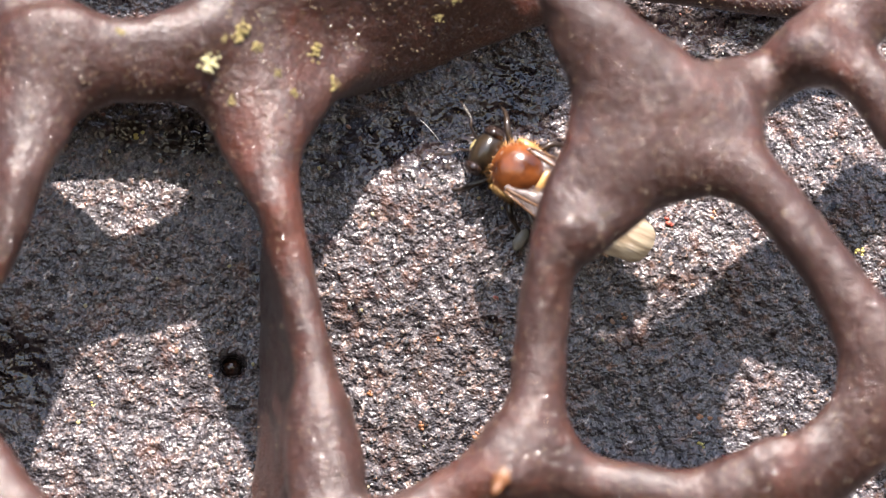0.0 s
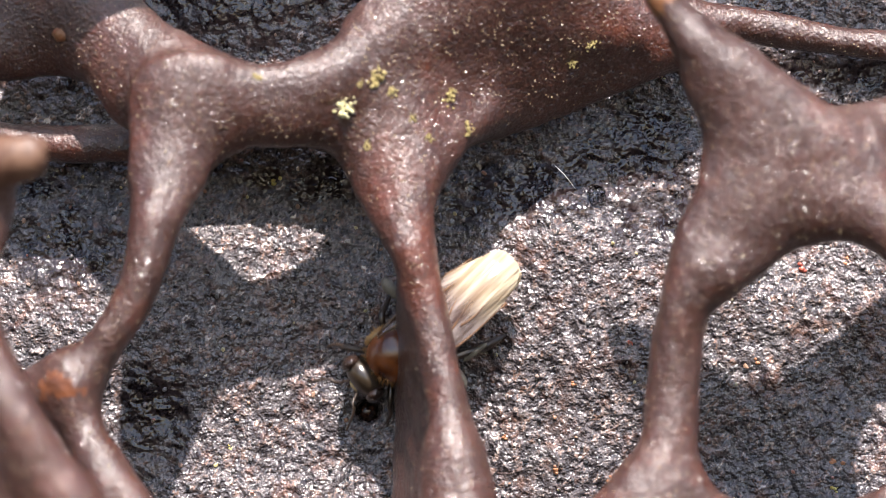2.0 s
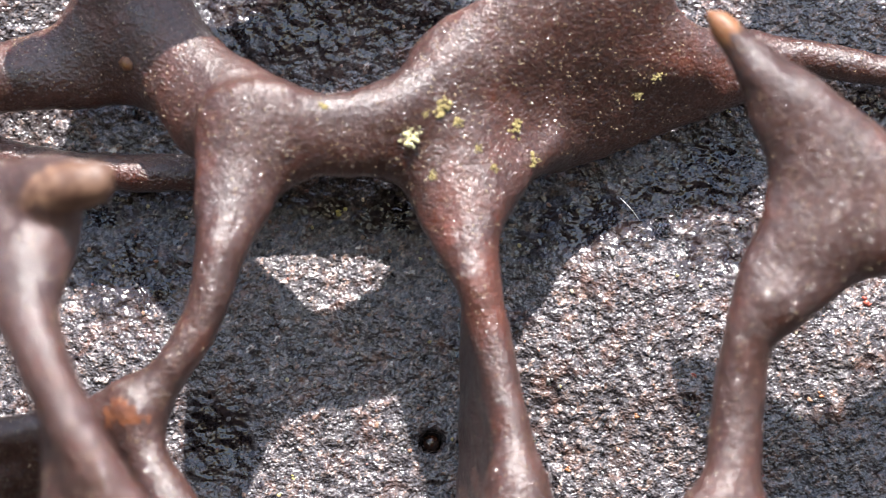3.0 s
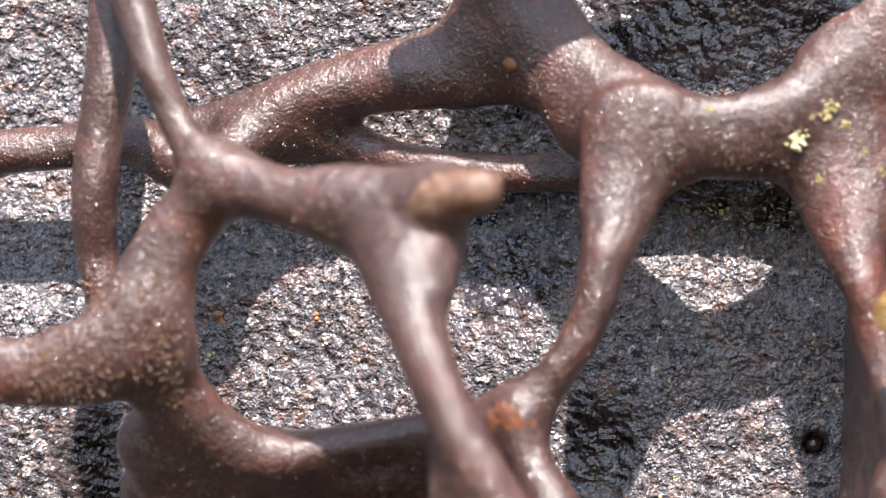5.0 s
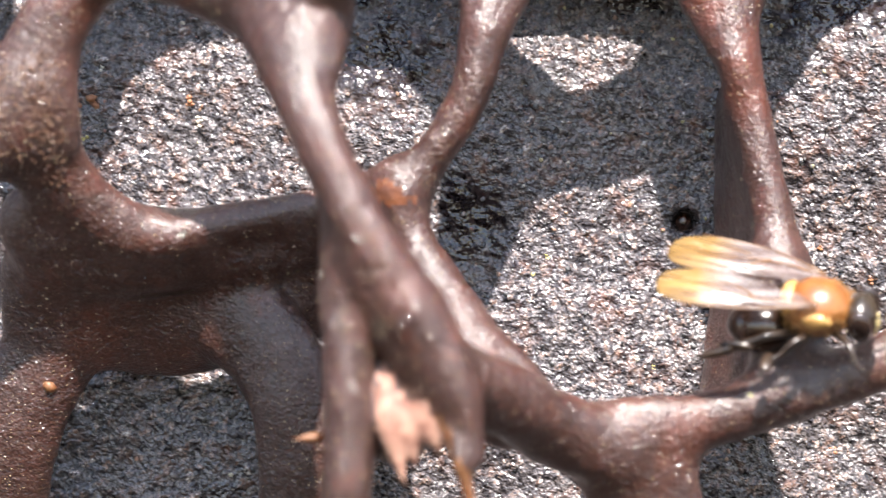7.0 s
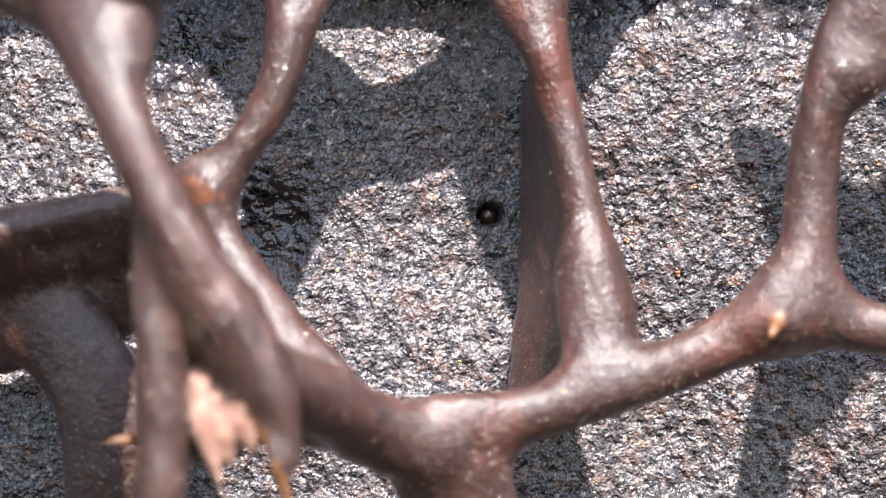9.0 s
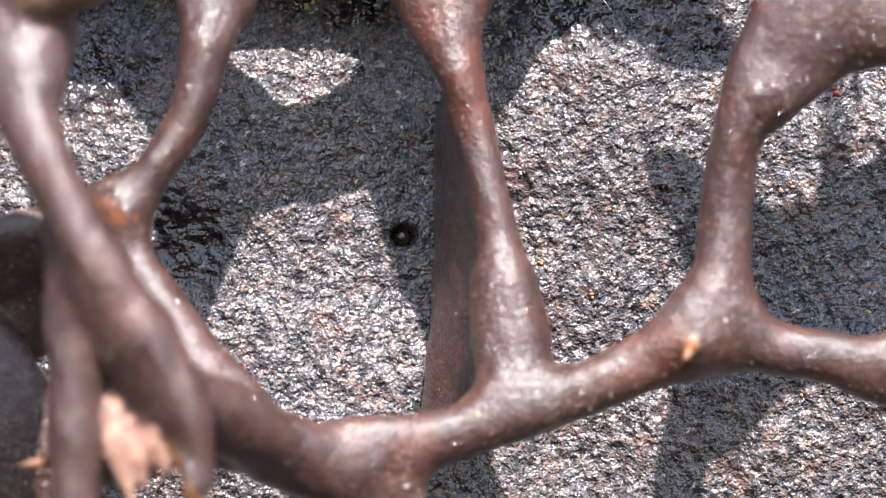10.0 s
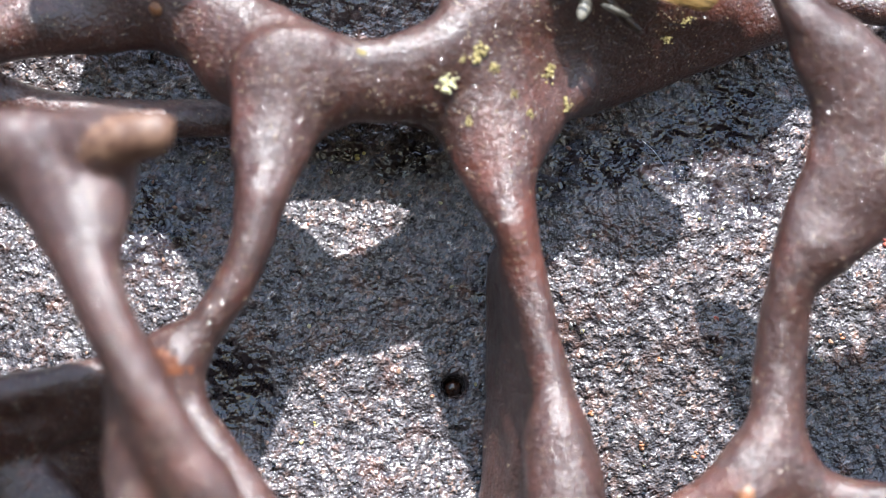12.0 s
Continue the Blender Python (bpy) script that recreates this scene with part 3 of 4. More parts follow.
def sand():
    rng = np.random.default_rng(21)
    data = WALL.data
    co = np.empty(len(data.vertices) * 3, np.float32)
    data.vertices.foreach_get("co", co)
    co = co.reshape(-1, 3) / MM
    keep = co[(co[:, 0] > -24.5) & (co[:, 0] < 10.5) & (co[:, 2] > -9) & (co[:, 2] < 10.5)]
    spots = keep[rng.integers(0, len(keep), 2600)]
    meshes = []
    for seed in range(6):
        bm = pebble(seed, 0.1)
        ob = part("grain", bm, SAND, WALL)
        meshes.append(ob.data)
        bpy.data.objects.remove(ob)
    centre = spots[(spots[:, 0] > -12) & (spots[:, 0] < 3) & (abs(spots[:, 2]) < 5)][:290]
    for n, (x, y, z) in enumerate(centre):
        ob = new("grain", meshes[n % 6])
        ob.parent = WALL
        ob.matrix_basis = pose(x * MM, (y - 0.02) * MM, z * MM, *rng.uniform(0, 360, 3)) @ Matrix.Scale(rng.uniform(0.35, 0.8), 4)
    base = [(np.array([v.co[:] for v in m.vertices]) / MM, np.array([p.vertices[:] for p in m.polygons])) for m in meshes]
    verts, faces, total = [], [], 0
    for n, spot in enumerate(spots[300:]):
        v, f = base[n % 6]
        turn = np.array(Euler(rng.uniform(0, 6.28, 3)).to_matrix())
        verts.append((v @ turn.T) * rng.uniform(0.3, 0.75) + spot - (0, 0.015, 0))
        faces.append(f + total)
        total += len(v)
    mesh = bpy.data.meshes.new("sand")
    mesh.from_pydata((np.vstack(verts) * MM).tolist(), [], np.vstack(faces).tolist())
    mesh.materials.append(DUST)
    tagged(new("sand", mesh), "fine grey, rusty and cream sand stuck on the wall", "sand", kind="stuff")


sand()
HEIGHT = wall_height(WALL)

YELLOW = plain_material("yellow_pollen", (0.45, 0.36, 0.08), (0.58, 0.5, 0.2), 0.1, 0.6)
RUST = plain_material("rusty_grain", (0.26, 0.1, 0.045), (0.42, 0.2, 0.1), 0.12, 0.4)
CREAM = plain_material("cream_grain", (0.6, 0.5, 0.4), (0.75, 0.7, 0.6), 0.12, 0.4)
SCARLET = plain_material("red_grain", (0.3, 0.05, 0.035), (0.42, 0.12, 0.08), 0.12, 0.35)


def loose_grain(x, z, size, material, colour):
    rng = np.random.default_rng(int(abs(x * 97 + z * 31)))
    bm = bmesh.new()
    for k in range(rng.integers(4, 8)):
        piece = pebble(int(rng.integers(0, 99)), size * rng.uniform(0.3, 0.65))
        shift = Vector(rng.uniform(-0.7, 0.7, 3)) * size
        bmesh.ops.translate(piece, vec=Vector((shift.x, shift.y * 0.3, shift.z)), verts=piece.verts)
        temp = bpy.data.meshes.new("piece")
        piece.to_mesh(temp)
        piece.free()
        bm.from_mesh(temp)
        bpy.data.meshes.remove(temp)
    ob = part("sand_grain", bm, material)
    ob.matrix_world = pose(x * MM, (HEIGHT(x, z) + 0.02) * MM, z * MM)
    return tagged(ob, "crumbly " + colour + " grain stuck on the black wall", "grain", "coloured grains on the wall")


loose_grain(-7.78, -1.72, 0.10, YELLOW, "yellow")
loose_grain(-0.39, -2.21, 0.14, RUST, "orange")
loose_grain(-0.06, -0.32, 0.10, RUST, "orange")
loose_grain(4.11, 0.23, 0.10, RUST, "rusty")
loose_grain(5.80, -2.05, 0.14, RUST, "rusty")
loose_grain(7.69, -2.44, 0.12, YELLOW, "yellow")
loose_grain(5.80, -2.68, 0.10, YELLOW, "yellow")
loose_grain(9.35, 1.64, 0.13, YELLOW, "yellow")
loose_grain(-18.28, 1.91, 0.30, RUST, "orange")
loose_grain(-17.96, 2.55, 0.17, CREAM, "cream")
loose_grain(-15.74, 1.35, 0.15, CREAM, "cream")
loose_grain(-18.40, 0.94, 0.13, YELLOW, "yellow")
loose_grain(0.76, -2.42, 0.12, RUST, "rusty")
loose_grain(-5.43, -4.22, 0.08, YELLOW, "yellow")
loose_grain(-5.41, -0.80, 0.08, CREAM, "cream")
loose_grain(1.99, 6.65, 0.07, YELLOW, "yellow")
loose_grain(-8.32, -0.04, 0.07, CREAM, "cream")
loose_grain(-6.77, 4.33, 0.13, YELLOW, "yellow-green")
loose_grain(-6.26, 4.58, 0.10, CREAM, "cream")
loose_grain(5.07, 2.31, 0.15, SCARLET, "red")
loose_grain(6.15, 2.49, 0.12, RUST, "orange")
loose_grain(-20.06, -1.60, 0.10, SCARLET, "red")
loose_grain(-1.58, -1.51, 0.10, RUST, "rusty")
loose_grain(1.21, 0.62, 0.08, SCARLET, "red")
loose_grain(5.84, -2.71, 0.08, YELLOW, "yellow")
loose_grain(7.67, -2.47, 0.08, YELLOW, "yellow")
loose_grain(5.90, -2.08, 0.14, RUST, "rusty")
loose_grain(-1.30, -6.09, 0.12, RUST, "orange")
loose_grain(-1.94, -5.52, 0.10, CREAM, "cream")
loose_grain(-11.66, 2.41, 0.12, CREAM, "cream")
loose_grain(-16.01, 1.84, 0.13, RUST, "rusty")


# ---- lichen and fibres ----
OLIVE = plain_material("olive_lichen", (0.2, 0.15, 0.05), (0.4, 0.33, 0.14), 0.1, 0.8)
LOBES, DULL = [], []
for seed in range(5):
    for lobes, material in ((LOBES, LICHEN), (DULL, OLIVE)):
        bit = part("lobe", pebble(40 + seed, 0.09), material)
        lobes.append(bit.data)
        bpy.data.objects.remove(bit)


def lichen(x, y, z, size, seed, lobes=LOBES):
    """A crumb of lichen out of many small lobes, pressed on a strand from the front."""
    rng = np.random.default_rng(seed)
    thing = tagged(new("lichen"), "crumb of yellow-green lichen on a brown resin strand", "lichen", "lichen crumbs")
    thing.matrix_world = pose(x * MM, y * MM, z * MM)
    for _ in range(46):
        at = rng.normal(size=3) * size * np.array([0.42, 0.08, 0.42]) * MM
        ob = new("lobe", lobes[rng.integers(0, 5)])
        ob.parent = thing
        ob.matrix_basis = pose(*at, *rng.uniform(0, 360, 3)) @ Matrix.Scale(size * rng.uniform(1.2, 3.2), 4)
    return thing


def strand_front(x, z):
    """The place on the lattice or wall seen from the front at x, z."""
    deps = bpy.context.evaluated_depsgraph_get()
    hit, place, *_ = scene.ray_cast(deps, Vector((x, -30, z)) * MM, Vector((0, 1, 0)))
    return place.y / MM if hit else 0.0


bpy.context.view_layer.update()
for number, (x, z, size) in enumerate(((-5.10, 5.74, 0.3), (-4.42, 6.32, 0.24), (-4.05, 6.05, 0.15), (-2.82, 5.98, 0.24), (-6.97, 6.31, 0.13), (0.33, 7.19, 0.15),
                                      (-2.42, 5.28, 0.18), (-4.58, 4.88, 0.12), (-3.28, 5.05, 0.13), (-0.09, 6.81, 0.14), (-3.62, 5.47, 0.12), (-4.75, 6.2, 0.1))):
    lichen(x, strand_front(x, z), z, size, 3 + number, DULL if number else LOBES)
lichen(-3.40, strand_front(-3.40, -4.79), -4.79, 0.07, 12)


# For added specks that stand for gold flecks and sun glints on resin.
GLINT = plain_material("glinting_grit", (0.24, 0.17, 0.1), (0.5, 0.4, 0.26), 0.3, 0.16, Specular_IOR_Level=0.9)


def grit(name, label, count, size, seed, low, high, material):
    """Tiny angular specks stuck on the front of the strands, spread over a stretch of the lattice."""
    from mathutils.bvhtree import BVHTree
    corners, polygons = [], []
    for ob in bpy.data.objects["resin_lattice"].children:
        k = len(corners)
        corners += [v.co for v in ob.data.vertices]
        polygons += [[k + i for i in p.vertices] for p in ob.data.polygons]
    tree = BVHTree.FromPolygons(corners, polygons)
    rng = np.random.default_rng(seed)
    shape = np.array([(1, 0, 0), (-1, 0, 0), (0, 1, 0), (0, -1, 0), (0, 0, 1), (0, 0, -1)], float)
    sides = np.array([(0, 2, 4), (2, 1, 4), (1, 3, 4), (3, 0, 4), (2, 0, 5), (1, 2, 5), (3, 1, 5), (0, 3, 5)])
    verts, faces = [], []
    while len(verts) < count:
        x, z = rng.uniform(low[0], high[0]), rng.uniform(low[1], high[1])
        if waves(x, 0, z, 1.2, seed) < rng.uniform(-1.2, 0.6):
            continue
        place = tree.ray_cast(Vector((x, -30, z)) * MM, Vector((0, 1, 0)))[0]
        if place:
            turn = np.array(Euler(rng.uniform(0, 6.28, 3)).to_matrix())
            faces.append(sides + 6 * len(verts))
            verts.append((shape * rng.uniform(0.6, 1.4, (6, 1))) @ turn.T * size * rng.uniform(0.5, 1.5) + np.array(place) / MM)
    mesh = bpy.data.meshes.new(name)
    mesh.from_pydata((np.vstack(verts) * MM).tolist(), [], np.vstack(faces).tolist())
    mesh.materials.append(material)
    return tagged(new(name, mesh), label, "grit", kind="stuff")


grit("fine_grit", "tiny pale specks added for gold flecks and sun glints on the brown resin lattice", 5200, 0.017, 51, (-22.0, -8.0), (10.0, 9.5), GLINT)
grit("tan_crust", "crumbly tan and brown crust on the brown resin lattice", 1000, 0.04, 52, (-23.0, -0.3), (-18.2, 2.6), TAN)


def tube(points, radii, sides=8):
    """A round bar through points, in millimetres, as a bmesh."""
    rows = curve_points([(*p, r) for p, r in zip(points, radii)], 4)
    bm = bmesh.new()
    rings = []
    for n, row in enumerate(rows):
        ahead = Vector((rows[min(n + 1, len(rows) - 1)] - rows[max(n - 1, 0)])[:3]).normalized()
        side = ahead.orthogonal().normalized() if n == 0 else (side - ahead * side.dot(ahead)).normalized()
        up = ahead.cross(side)
        ring = []
        for k in range(sides):
            a = 2 * math.pi * k / sides
            ring.append(bm.verts.new(Vector(row[:3]) + (side * math.cos(a) + up * math.sin(a)) * max(row[3], 0.004)))
        rings.append(ring)
    for a, b in zip(rings, rings[1:]):
        for k in range(sides):
            bm.faces.new((a[k], a[(k + 1) % sides], b[(k + 1) % sides], b[k]))
    bm.faces.new(rings[0][::-1])
    bm.faces.new(rings[-1])
    return bm


def resin_bead(x, z):
    bm = blob((0, 0, 0), (0.19, 0.19, 0.19), 20, 14)
    ob = part("resin_bead", bm, plain_material("dark_resin_drop", (0.018, 0.007, 0.004), (0.05, 0.016, 0.007), 0.2, 0.12, Specular_IOR_Level=0.8))
    ob.matrix_world = pose(x * MM, 0.32 * MM, z * MM)
    return tagged(ob, "dark glossy resin drop inside a small round burrow", "drop")


def blob(centre, radii, segments=24, rings=16, taper=0.0, flat=0.0):
    """A rounded body lying along x; taper narrows it towards minus x, flat presses its underside."""
    bm = bmesh.new()
    bmesh.ops.create_uvsphere(bm, u_segments=segments, v_segments=rings, radius=1)
    for v in bm.verts:
        x, y, z = v.co
        slim = 1 - taper * max(-x, 0) ** 1.5
        z = z * (1 - flat) if z < 0 else z
        v.co = Vector((x * radii[0], y * radii[1] * slim, z * radii[2] * slim)) + Vector(centre)
    return bm


def water_drop(x, z, size):
    n = Nodes("clear_drop")
    n.set(Base_Color=(0.95, 0.96, 1.0, 1.0), Roughness=0.02, Transmission_Weight=1.0, IOR=1.36)
    ob = part("water_drop", blob((0, 0, 0), (size, size * 0.8, size), 28, 18), n.material)
    ob.matrix_world = pose(x * MM, (HEIGHT(x, z) - size * 0.25) * MM, z * MM)
    return tagged(ob, "clear glinting drop of liquid on the black wall", "drop")


def crumb(x, z, size):
    ob = part("resin_crumb", pebble(77, size), AMBER)
    ob.matrix_world = pose(x * MM, strand_front(x, z) * MM, z * MM, 20, 30, 10)
    return tagged(ob, "small orange resin crumb on the brown lattice", "crumb")


crumb(-18.89, -4.68, 0.20)
crumb(-11.37, 7.37, 0.22)
water_drop(0.47, 3.97, 0.22)
water_drop(0.85, 4.43, 0.12)
resin_bead(-4.72, -0.90)
HAIR = plain_material("pale_hair", (0.6, 0.58, 0.55), (0.75, 0.73, 0.7), 0.2, 0.3)


def fibre(*points):
    ob = part("fibre", tube(points, [0.005] * len(points), 6), HAIR)
    return tagged(ob, "fine pale fibre stuck on the black wall", "fibre", "fibres")


fibre((-0.48, -0.60, 4.62), (-0.23, -0.90, 4.35), (-0.01, -0.70, 4.07))

# ---- bees ----
def shell(name, dark, pale, size, rough, stripe=0.0):
    n = Nodes(name)
    tint = n.mix(n.ramp(n.noise(size, 3), (0.35, 0.0), (0.65, 1.0)), dark, pale)
    if stripe:
        wave = n.tree.nodes.new("ShaderNodeTexWave")
        n.put(wave.inputs["Vector"], n.coords)
        wave.bands_direction = "X"
        wave.inputs["Scale"].default_value = 1 / (stripe * MM) / 3.2
        wave.inputs["Distortion"].default_value = 0.6
        tint = n.mix(n.ramp(wave.outputs["Fac"], (0.3, 0.0), (0.6, 0.4)), tint, (0.12, 0.06, 0.025))
    if stripe:
        parts = n.tree.nodes.new("ShaderNodeSeparateXYZ")
        n.put(parts.inputs[0], n.coords)
        spread = n.tree.nodes.new("ShaderNodeMapRange")
        n.put(spread.inputs["Value"], parts.outputs["X"])
        spread.inputs["From Min"].default_value, spread.inputs["From Max"].default_value = -2.6 * MM, -0.4 * MM
        tint = n.mix(n.ramp(spread.outputs["Result"], (0.22, 0.0), (0.42, 0.9)), tint, (0.07, 0.035, 0.018))
    return n.set(Base_Color=tint, Roughness=rough, Normal=n.bump(n.noise(0.04, 2), 0.008, 0.5), Specular_IOR_Level=0.6, Coat_Weight=0.3, Coat_Roughness=0.15).material


def wing_material(name, low, high, clear):
    n = Nodes(name)
    axis = n.tree.nodes.new("ShaderNodeSeparateXYZ")
    n.put(axis.inputs[0], n.squeezed(-300, 300, 300))
    outer = axis.outputs["X"]
    streak = n.noise(0.16, 2, 0.5, n.squeezed(0.1, 1.0, 1.0))
    # The pale pinkish streaks put the sun's sheen into the wing colour.
    tint = n.ramp(streak, (0.4, (0.1, 0.055, 0.045)), (0.56, (0.5, 0.42, 0.4)))
    tint = n.mix(n.ramp(outer, (0.5, 0.0), (0.68, 1.0)), tint, n.ramp(streak, (0.34, low), (0.55, high)))
    return n.set(Base_Color=tint, Roughness=0.27, Alpha=n.ramp(outer, (0.4, clear), (0.66, 0.8)), Specular_IOR_Level=0.9,
                 Normal=n.bump(n.noise(0.2, 2, 0.5, n.squeezed(0.14, 1.0, 1.0)), 0.09, 1.0)).material


SCUTUM = shell("amber_thorax", (0.05, 0.014, 0.006), (0.24, 0.07, 0.018), 0.7, 0.2)
ORANGE = shell("orange_thorax", (0.15, 0.048, 0.01), (0.28, 0.105, 0.024), 0.5, 0.36)
FUZZ = shell("golden_hair", (0.22, 0.095, 0.026), (0.38, 0.2, 0.07), 0.2, 0.4)
PALE = shell("grey_leg_tip", (0.13, 0.115, 0.085), (0.24, 0.21, 0.16), 0.2, 0.5)
GOLD = shell("golden_rim", (0.36, 0.18, 0.05), (0.55, 0.33, 0.11), 0.3, 0.4)
HEAD = shell("dark_head", (0.012, 0.009, 0.007), (0.04, 0.026, 0.014), 0.3, 0.3)
FACE = shell("pale_face", (0.55, 0.4, 0.14), (0.65, 0.52, 0.24), 0.2, 0.4)
EYE = shell("dark_eye", (0.02, 0.012, 0.01), (0.035, 0.02, 0.015), 0.2, 0.12)
BELLY = shell("banded_abdomen", (0.6, 0.44, 0.22), (0.75, 0.62, 0.4), 0.4, 0.35, 0.42)
DUSK = shell("dark_abdomen", (0.016, 0.009, 0.007), (0.04, 0.02, 0.012), 0.4, 0.16)
LEG = shell("brown_leg", (0.014, 0.009, 0.007), (0.05, 0.03, 0.018), 0.2, 0.3)
VEIN = shell("wing_vein", (0.09, 0.04, 0.018), (0.2, 0.1, 0.04), 0.2, 0.4)
WING = wing_material("wing_membrane", (0.3, 0.2, 0.12), (0.64, 0.53, 0.38), 0.42)
AMBER_WING = wing_material("amber_wing_membrane", (0.16, 0.085, 0.025), (0.36, 0.22, 0.08), 0.24)


def wing_bm(length, width, side):
    """A thin rounded blade from the hinge at the origin back along minus x."""
    bm = bmesh.new()
    outline = []
    for k in range(28):
        a = 2 * math.pi * k / 28
        s = 0.5 - 0.5 * math.cos(a)
        w = width * 0.5 * math.copysign(abs(math.sin(a)) ** 0.7, math.sin(a)) * (0.3 + 0.7 * s ** 0.8)
        outline.append(Vector((-length * s, side * (w - 0.12 * width * s), 0.05 * math.sin(3 * s) * length / 3)))
    top = [bm.verts.new(p + Vector((0, 0, 0.008))) for p in outline]
    low = [bm.verts.new(p - Vector((0, 0, 0.008))) for p in outline]
    for ring, flip in ((top, 1), (low, -1)):
        half = len(ring) // 2
        for k in range(half - 1 + 1):
            a, b, c, d = ring[k], ring[(k + 1) % 28], ring[(27 - k) % 28], ring[(28 - k) % 28]
            corners = list(dict.fromkeys((a, b, c, d)))
            if len(corners) > 2:
                bm.faces.new(corners[::flip])
    for k in range(28):
        bm.faces.new((low[k], low[(k + 1) % 28], top[(k + 1) % 28], top[k]))
    bmesh.ops.recalc_face_normals(bm, faces=bm.faces)
    return bm


def fuzz_bm(centre, radii, count, length, seed):
    """Short hairs that stand out from the sides and rear of a rounded body."""
    rng = np.random.default_rng(seed)
    verts, faces = [], []
    for _ in range(count):
        a, up = rng.uniform(0, 2 * math.pi), rng.uniform(-0.5, 0.45)
        flat = math.sqrt(1 - up * up)
        out = Vector((math.cos(a) * flat, math.sin(a) * flat, up))
        root = Vector([c + r * o * 0.98 for c, r, o in zip(centre, radii, out)])
        tip = root + (out + Vector(rng.normal(size=3)) * 0.35).normalized() * length * rng.uniform(0.5, 1.2)
        side = out.orthogonal().normalized() * 0.014
        third = out.cross(side)
        k = len(verts)
        verts += [root + side, root - side * 0.5 + third, root - side * 0.5 - third, tip]
        faces += [(k, k + 1, k + 3), (k + 1, k + 2, k + 3), (k + 2, k, k + 3)]
    bm = bmesh.new()
    made = [bm.verts.new(v) for v in verts]
    for face in faces:
        bm.faces.new([made[i] for i in face])
    return bm


def bee(label, thorax, belly, belly_label, size=1.1, curled=False, wing=WING, pad=PALE):
    """A small bee: its middle at the thorax, its head along x, its back along z; curled, its short abdomen hangs down."""
    thing = tagged(new("bee"), label, "bee", "bees")
    thing.scale = (size, size, size)
    part("thorax", blob((0, 0, 0), (0.64, 0.6, 0.52), 36, 24), thorax, thing, "glossy amber thorax")
    part("fuzz", fuzz_bm((0, 0, 0), (0.64, 0.6, 0.52), 520, 0.16, 5), FUZZ, thing, "short golden hair round the thorax")
    part("scutellum", blob((-0.5, 0, 0.14), (0.2, 0.44, 0.27), 24, 14), GOLD, thing, "golden rear edge of the thorax")
    for s in (-1, 1):
        part("shoulder", blob((0.08, 0.54 * s, 0.08), (0.3, 0.1, 0.16), 16, 10), GOLD, thing, "golden shoulder stripe")
    shape = blob((-1.05, 0, -0.56), (0.64, 0.52, 0.5), 32, 24, 0.15) if curled else blob((-1.5, 0, -0.12), (1.05, 0.56, 0.42), 32, 22, 0.25)
    part("abdomen", shape, belly, thing, belly_label)
    head = part("head", blob((0.8, 0, -0.12), (0.3, 0.5, 0.42), 28, 18), HEAD, thing, "dark head")
    part("face", blob((1.0, 0, -0.2), (0.14, 0.2, 0.26), 16, 10), FACE, head, "pale yellow face")
    for s in (-1, 1):
        part("eye", blob((0.84, 0.4 * s, -0.06), (0.22, 0.16, 0.33), 24, 16), EYE, head, "large glossy dark eye")
        part("antenna", tube([(1.04, 0.12 * s, -0.04), (1.3, 0.26 * s, 0.16), (1.4, 0.42 * s, 0.14), (1.75, 0.62 * s, -0.02)], [0.026, 0.022, 0.026, 0.022], 7), LEG, head)
    for s in (-1, 1):
        fore = part("forewing", wing_bm(2.95 if curled else 3.25, 1.3, s), wing, thing, "clear forewing with a cream tip")
        fore.matrix_basis = pose(0.12 * MM, 0.46 * s * MM, (0.38 + 0.03 * s) * MM, 0, -4, 7 * s)
        for ends in (((-0.05, 0.06), (-1.2, 0.36), (-2.5, 0.42)), ((-0.05, 0.0), (-1.1, 0.06), (-2.3, -0.2)), ((-1.1, 0.06), (-1.5, -0.22), (-2.1, -0.42)), ((-1.5, 0.1), (-1.9, 0.16), (-2.4, 0.1))):
            part("vein", tube([(a, b * s, 0.05 * math.sin(-a)) for a, b in ends], [0.028, 0.022, 0.012], 6), VEIN, fore)
        hind = part("hindwing", wing_bm(2.1 if curled else 2.3, 0.75, s), wing, thing, "clear hindwing")
        hind.matrix_basis = pose(-0.2 * MM, 0.42 * s * MM, 0.3 * MM, 0, -3, 2 * s)
        part("leg", tube([(0.35, 0.3 * s, -0.3), (0.7, 0.7 * s, -0.25), (0.85, 0.9 * s, -0.45), (1.05, 1.0 * s, -0.62)], [0.07, 0.065, 0.045, 0.02], 8), LEG, thing)
        middle = part("leg", tube([(0.0, 0.38 * s, -0.32), (-0.25, 0.8 * s, -0.2), (-0.5, 0.95 * s, -0.42), (-0.72, 1.12 * s, -0.5), (-0.8, 1.45 * s, -0.6)], [0.07, 0.07, 0.05, 0.05, 0.02], 8), LEG, thing)
        part("pad", blob((-0.72, 1.14 * s, -0.46), (0.13, 0.26, 0.07), 16, 10), pad, middle, "flattened leg pad")
        leg = part("leg", tube([(-0.35, 0.36 * s, -0.32), (-0.75, 0.72 * s, -0.2), (-1.0, 0.82 * s, -0.26), (-1.6, 1.0 * s, -0.45), (-2.0, 1.05 * s, -0.6)], [0.08, 0.08, 0.07, 0.1, 0.03], 8), LEG, thing)
        part("basket", blob((-1.3, 0.96 * s, -0.32), (0.32, 0.06, 0.1), 14, 8), pad, leg, "broad pollen basket on the hind leg")
    return thing


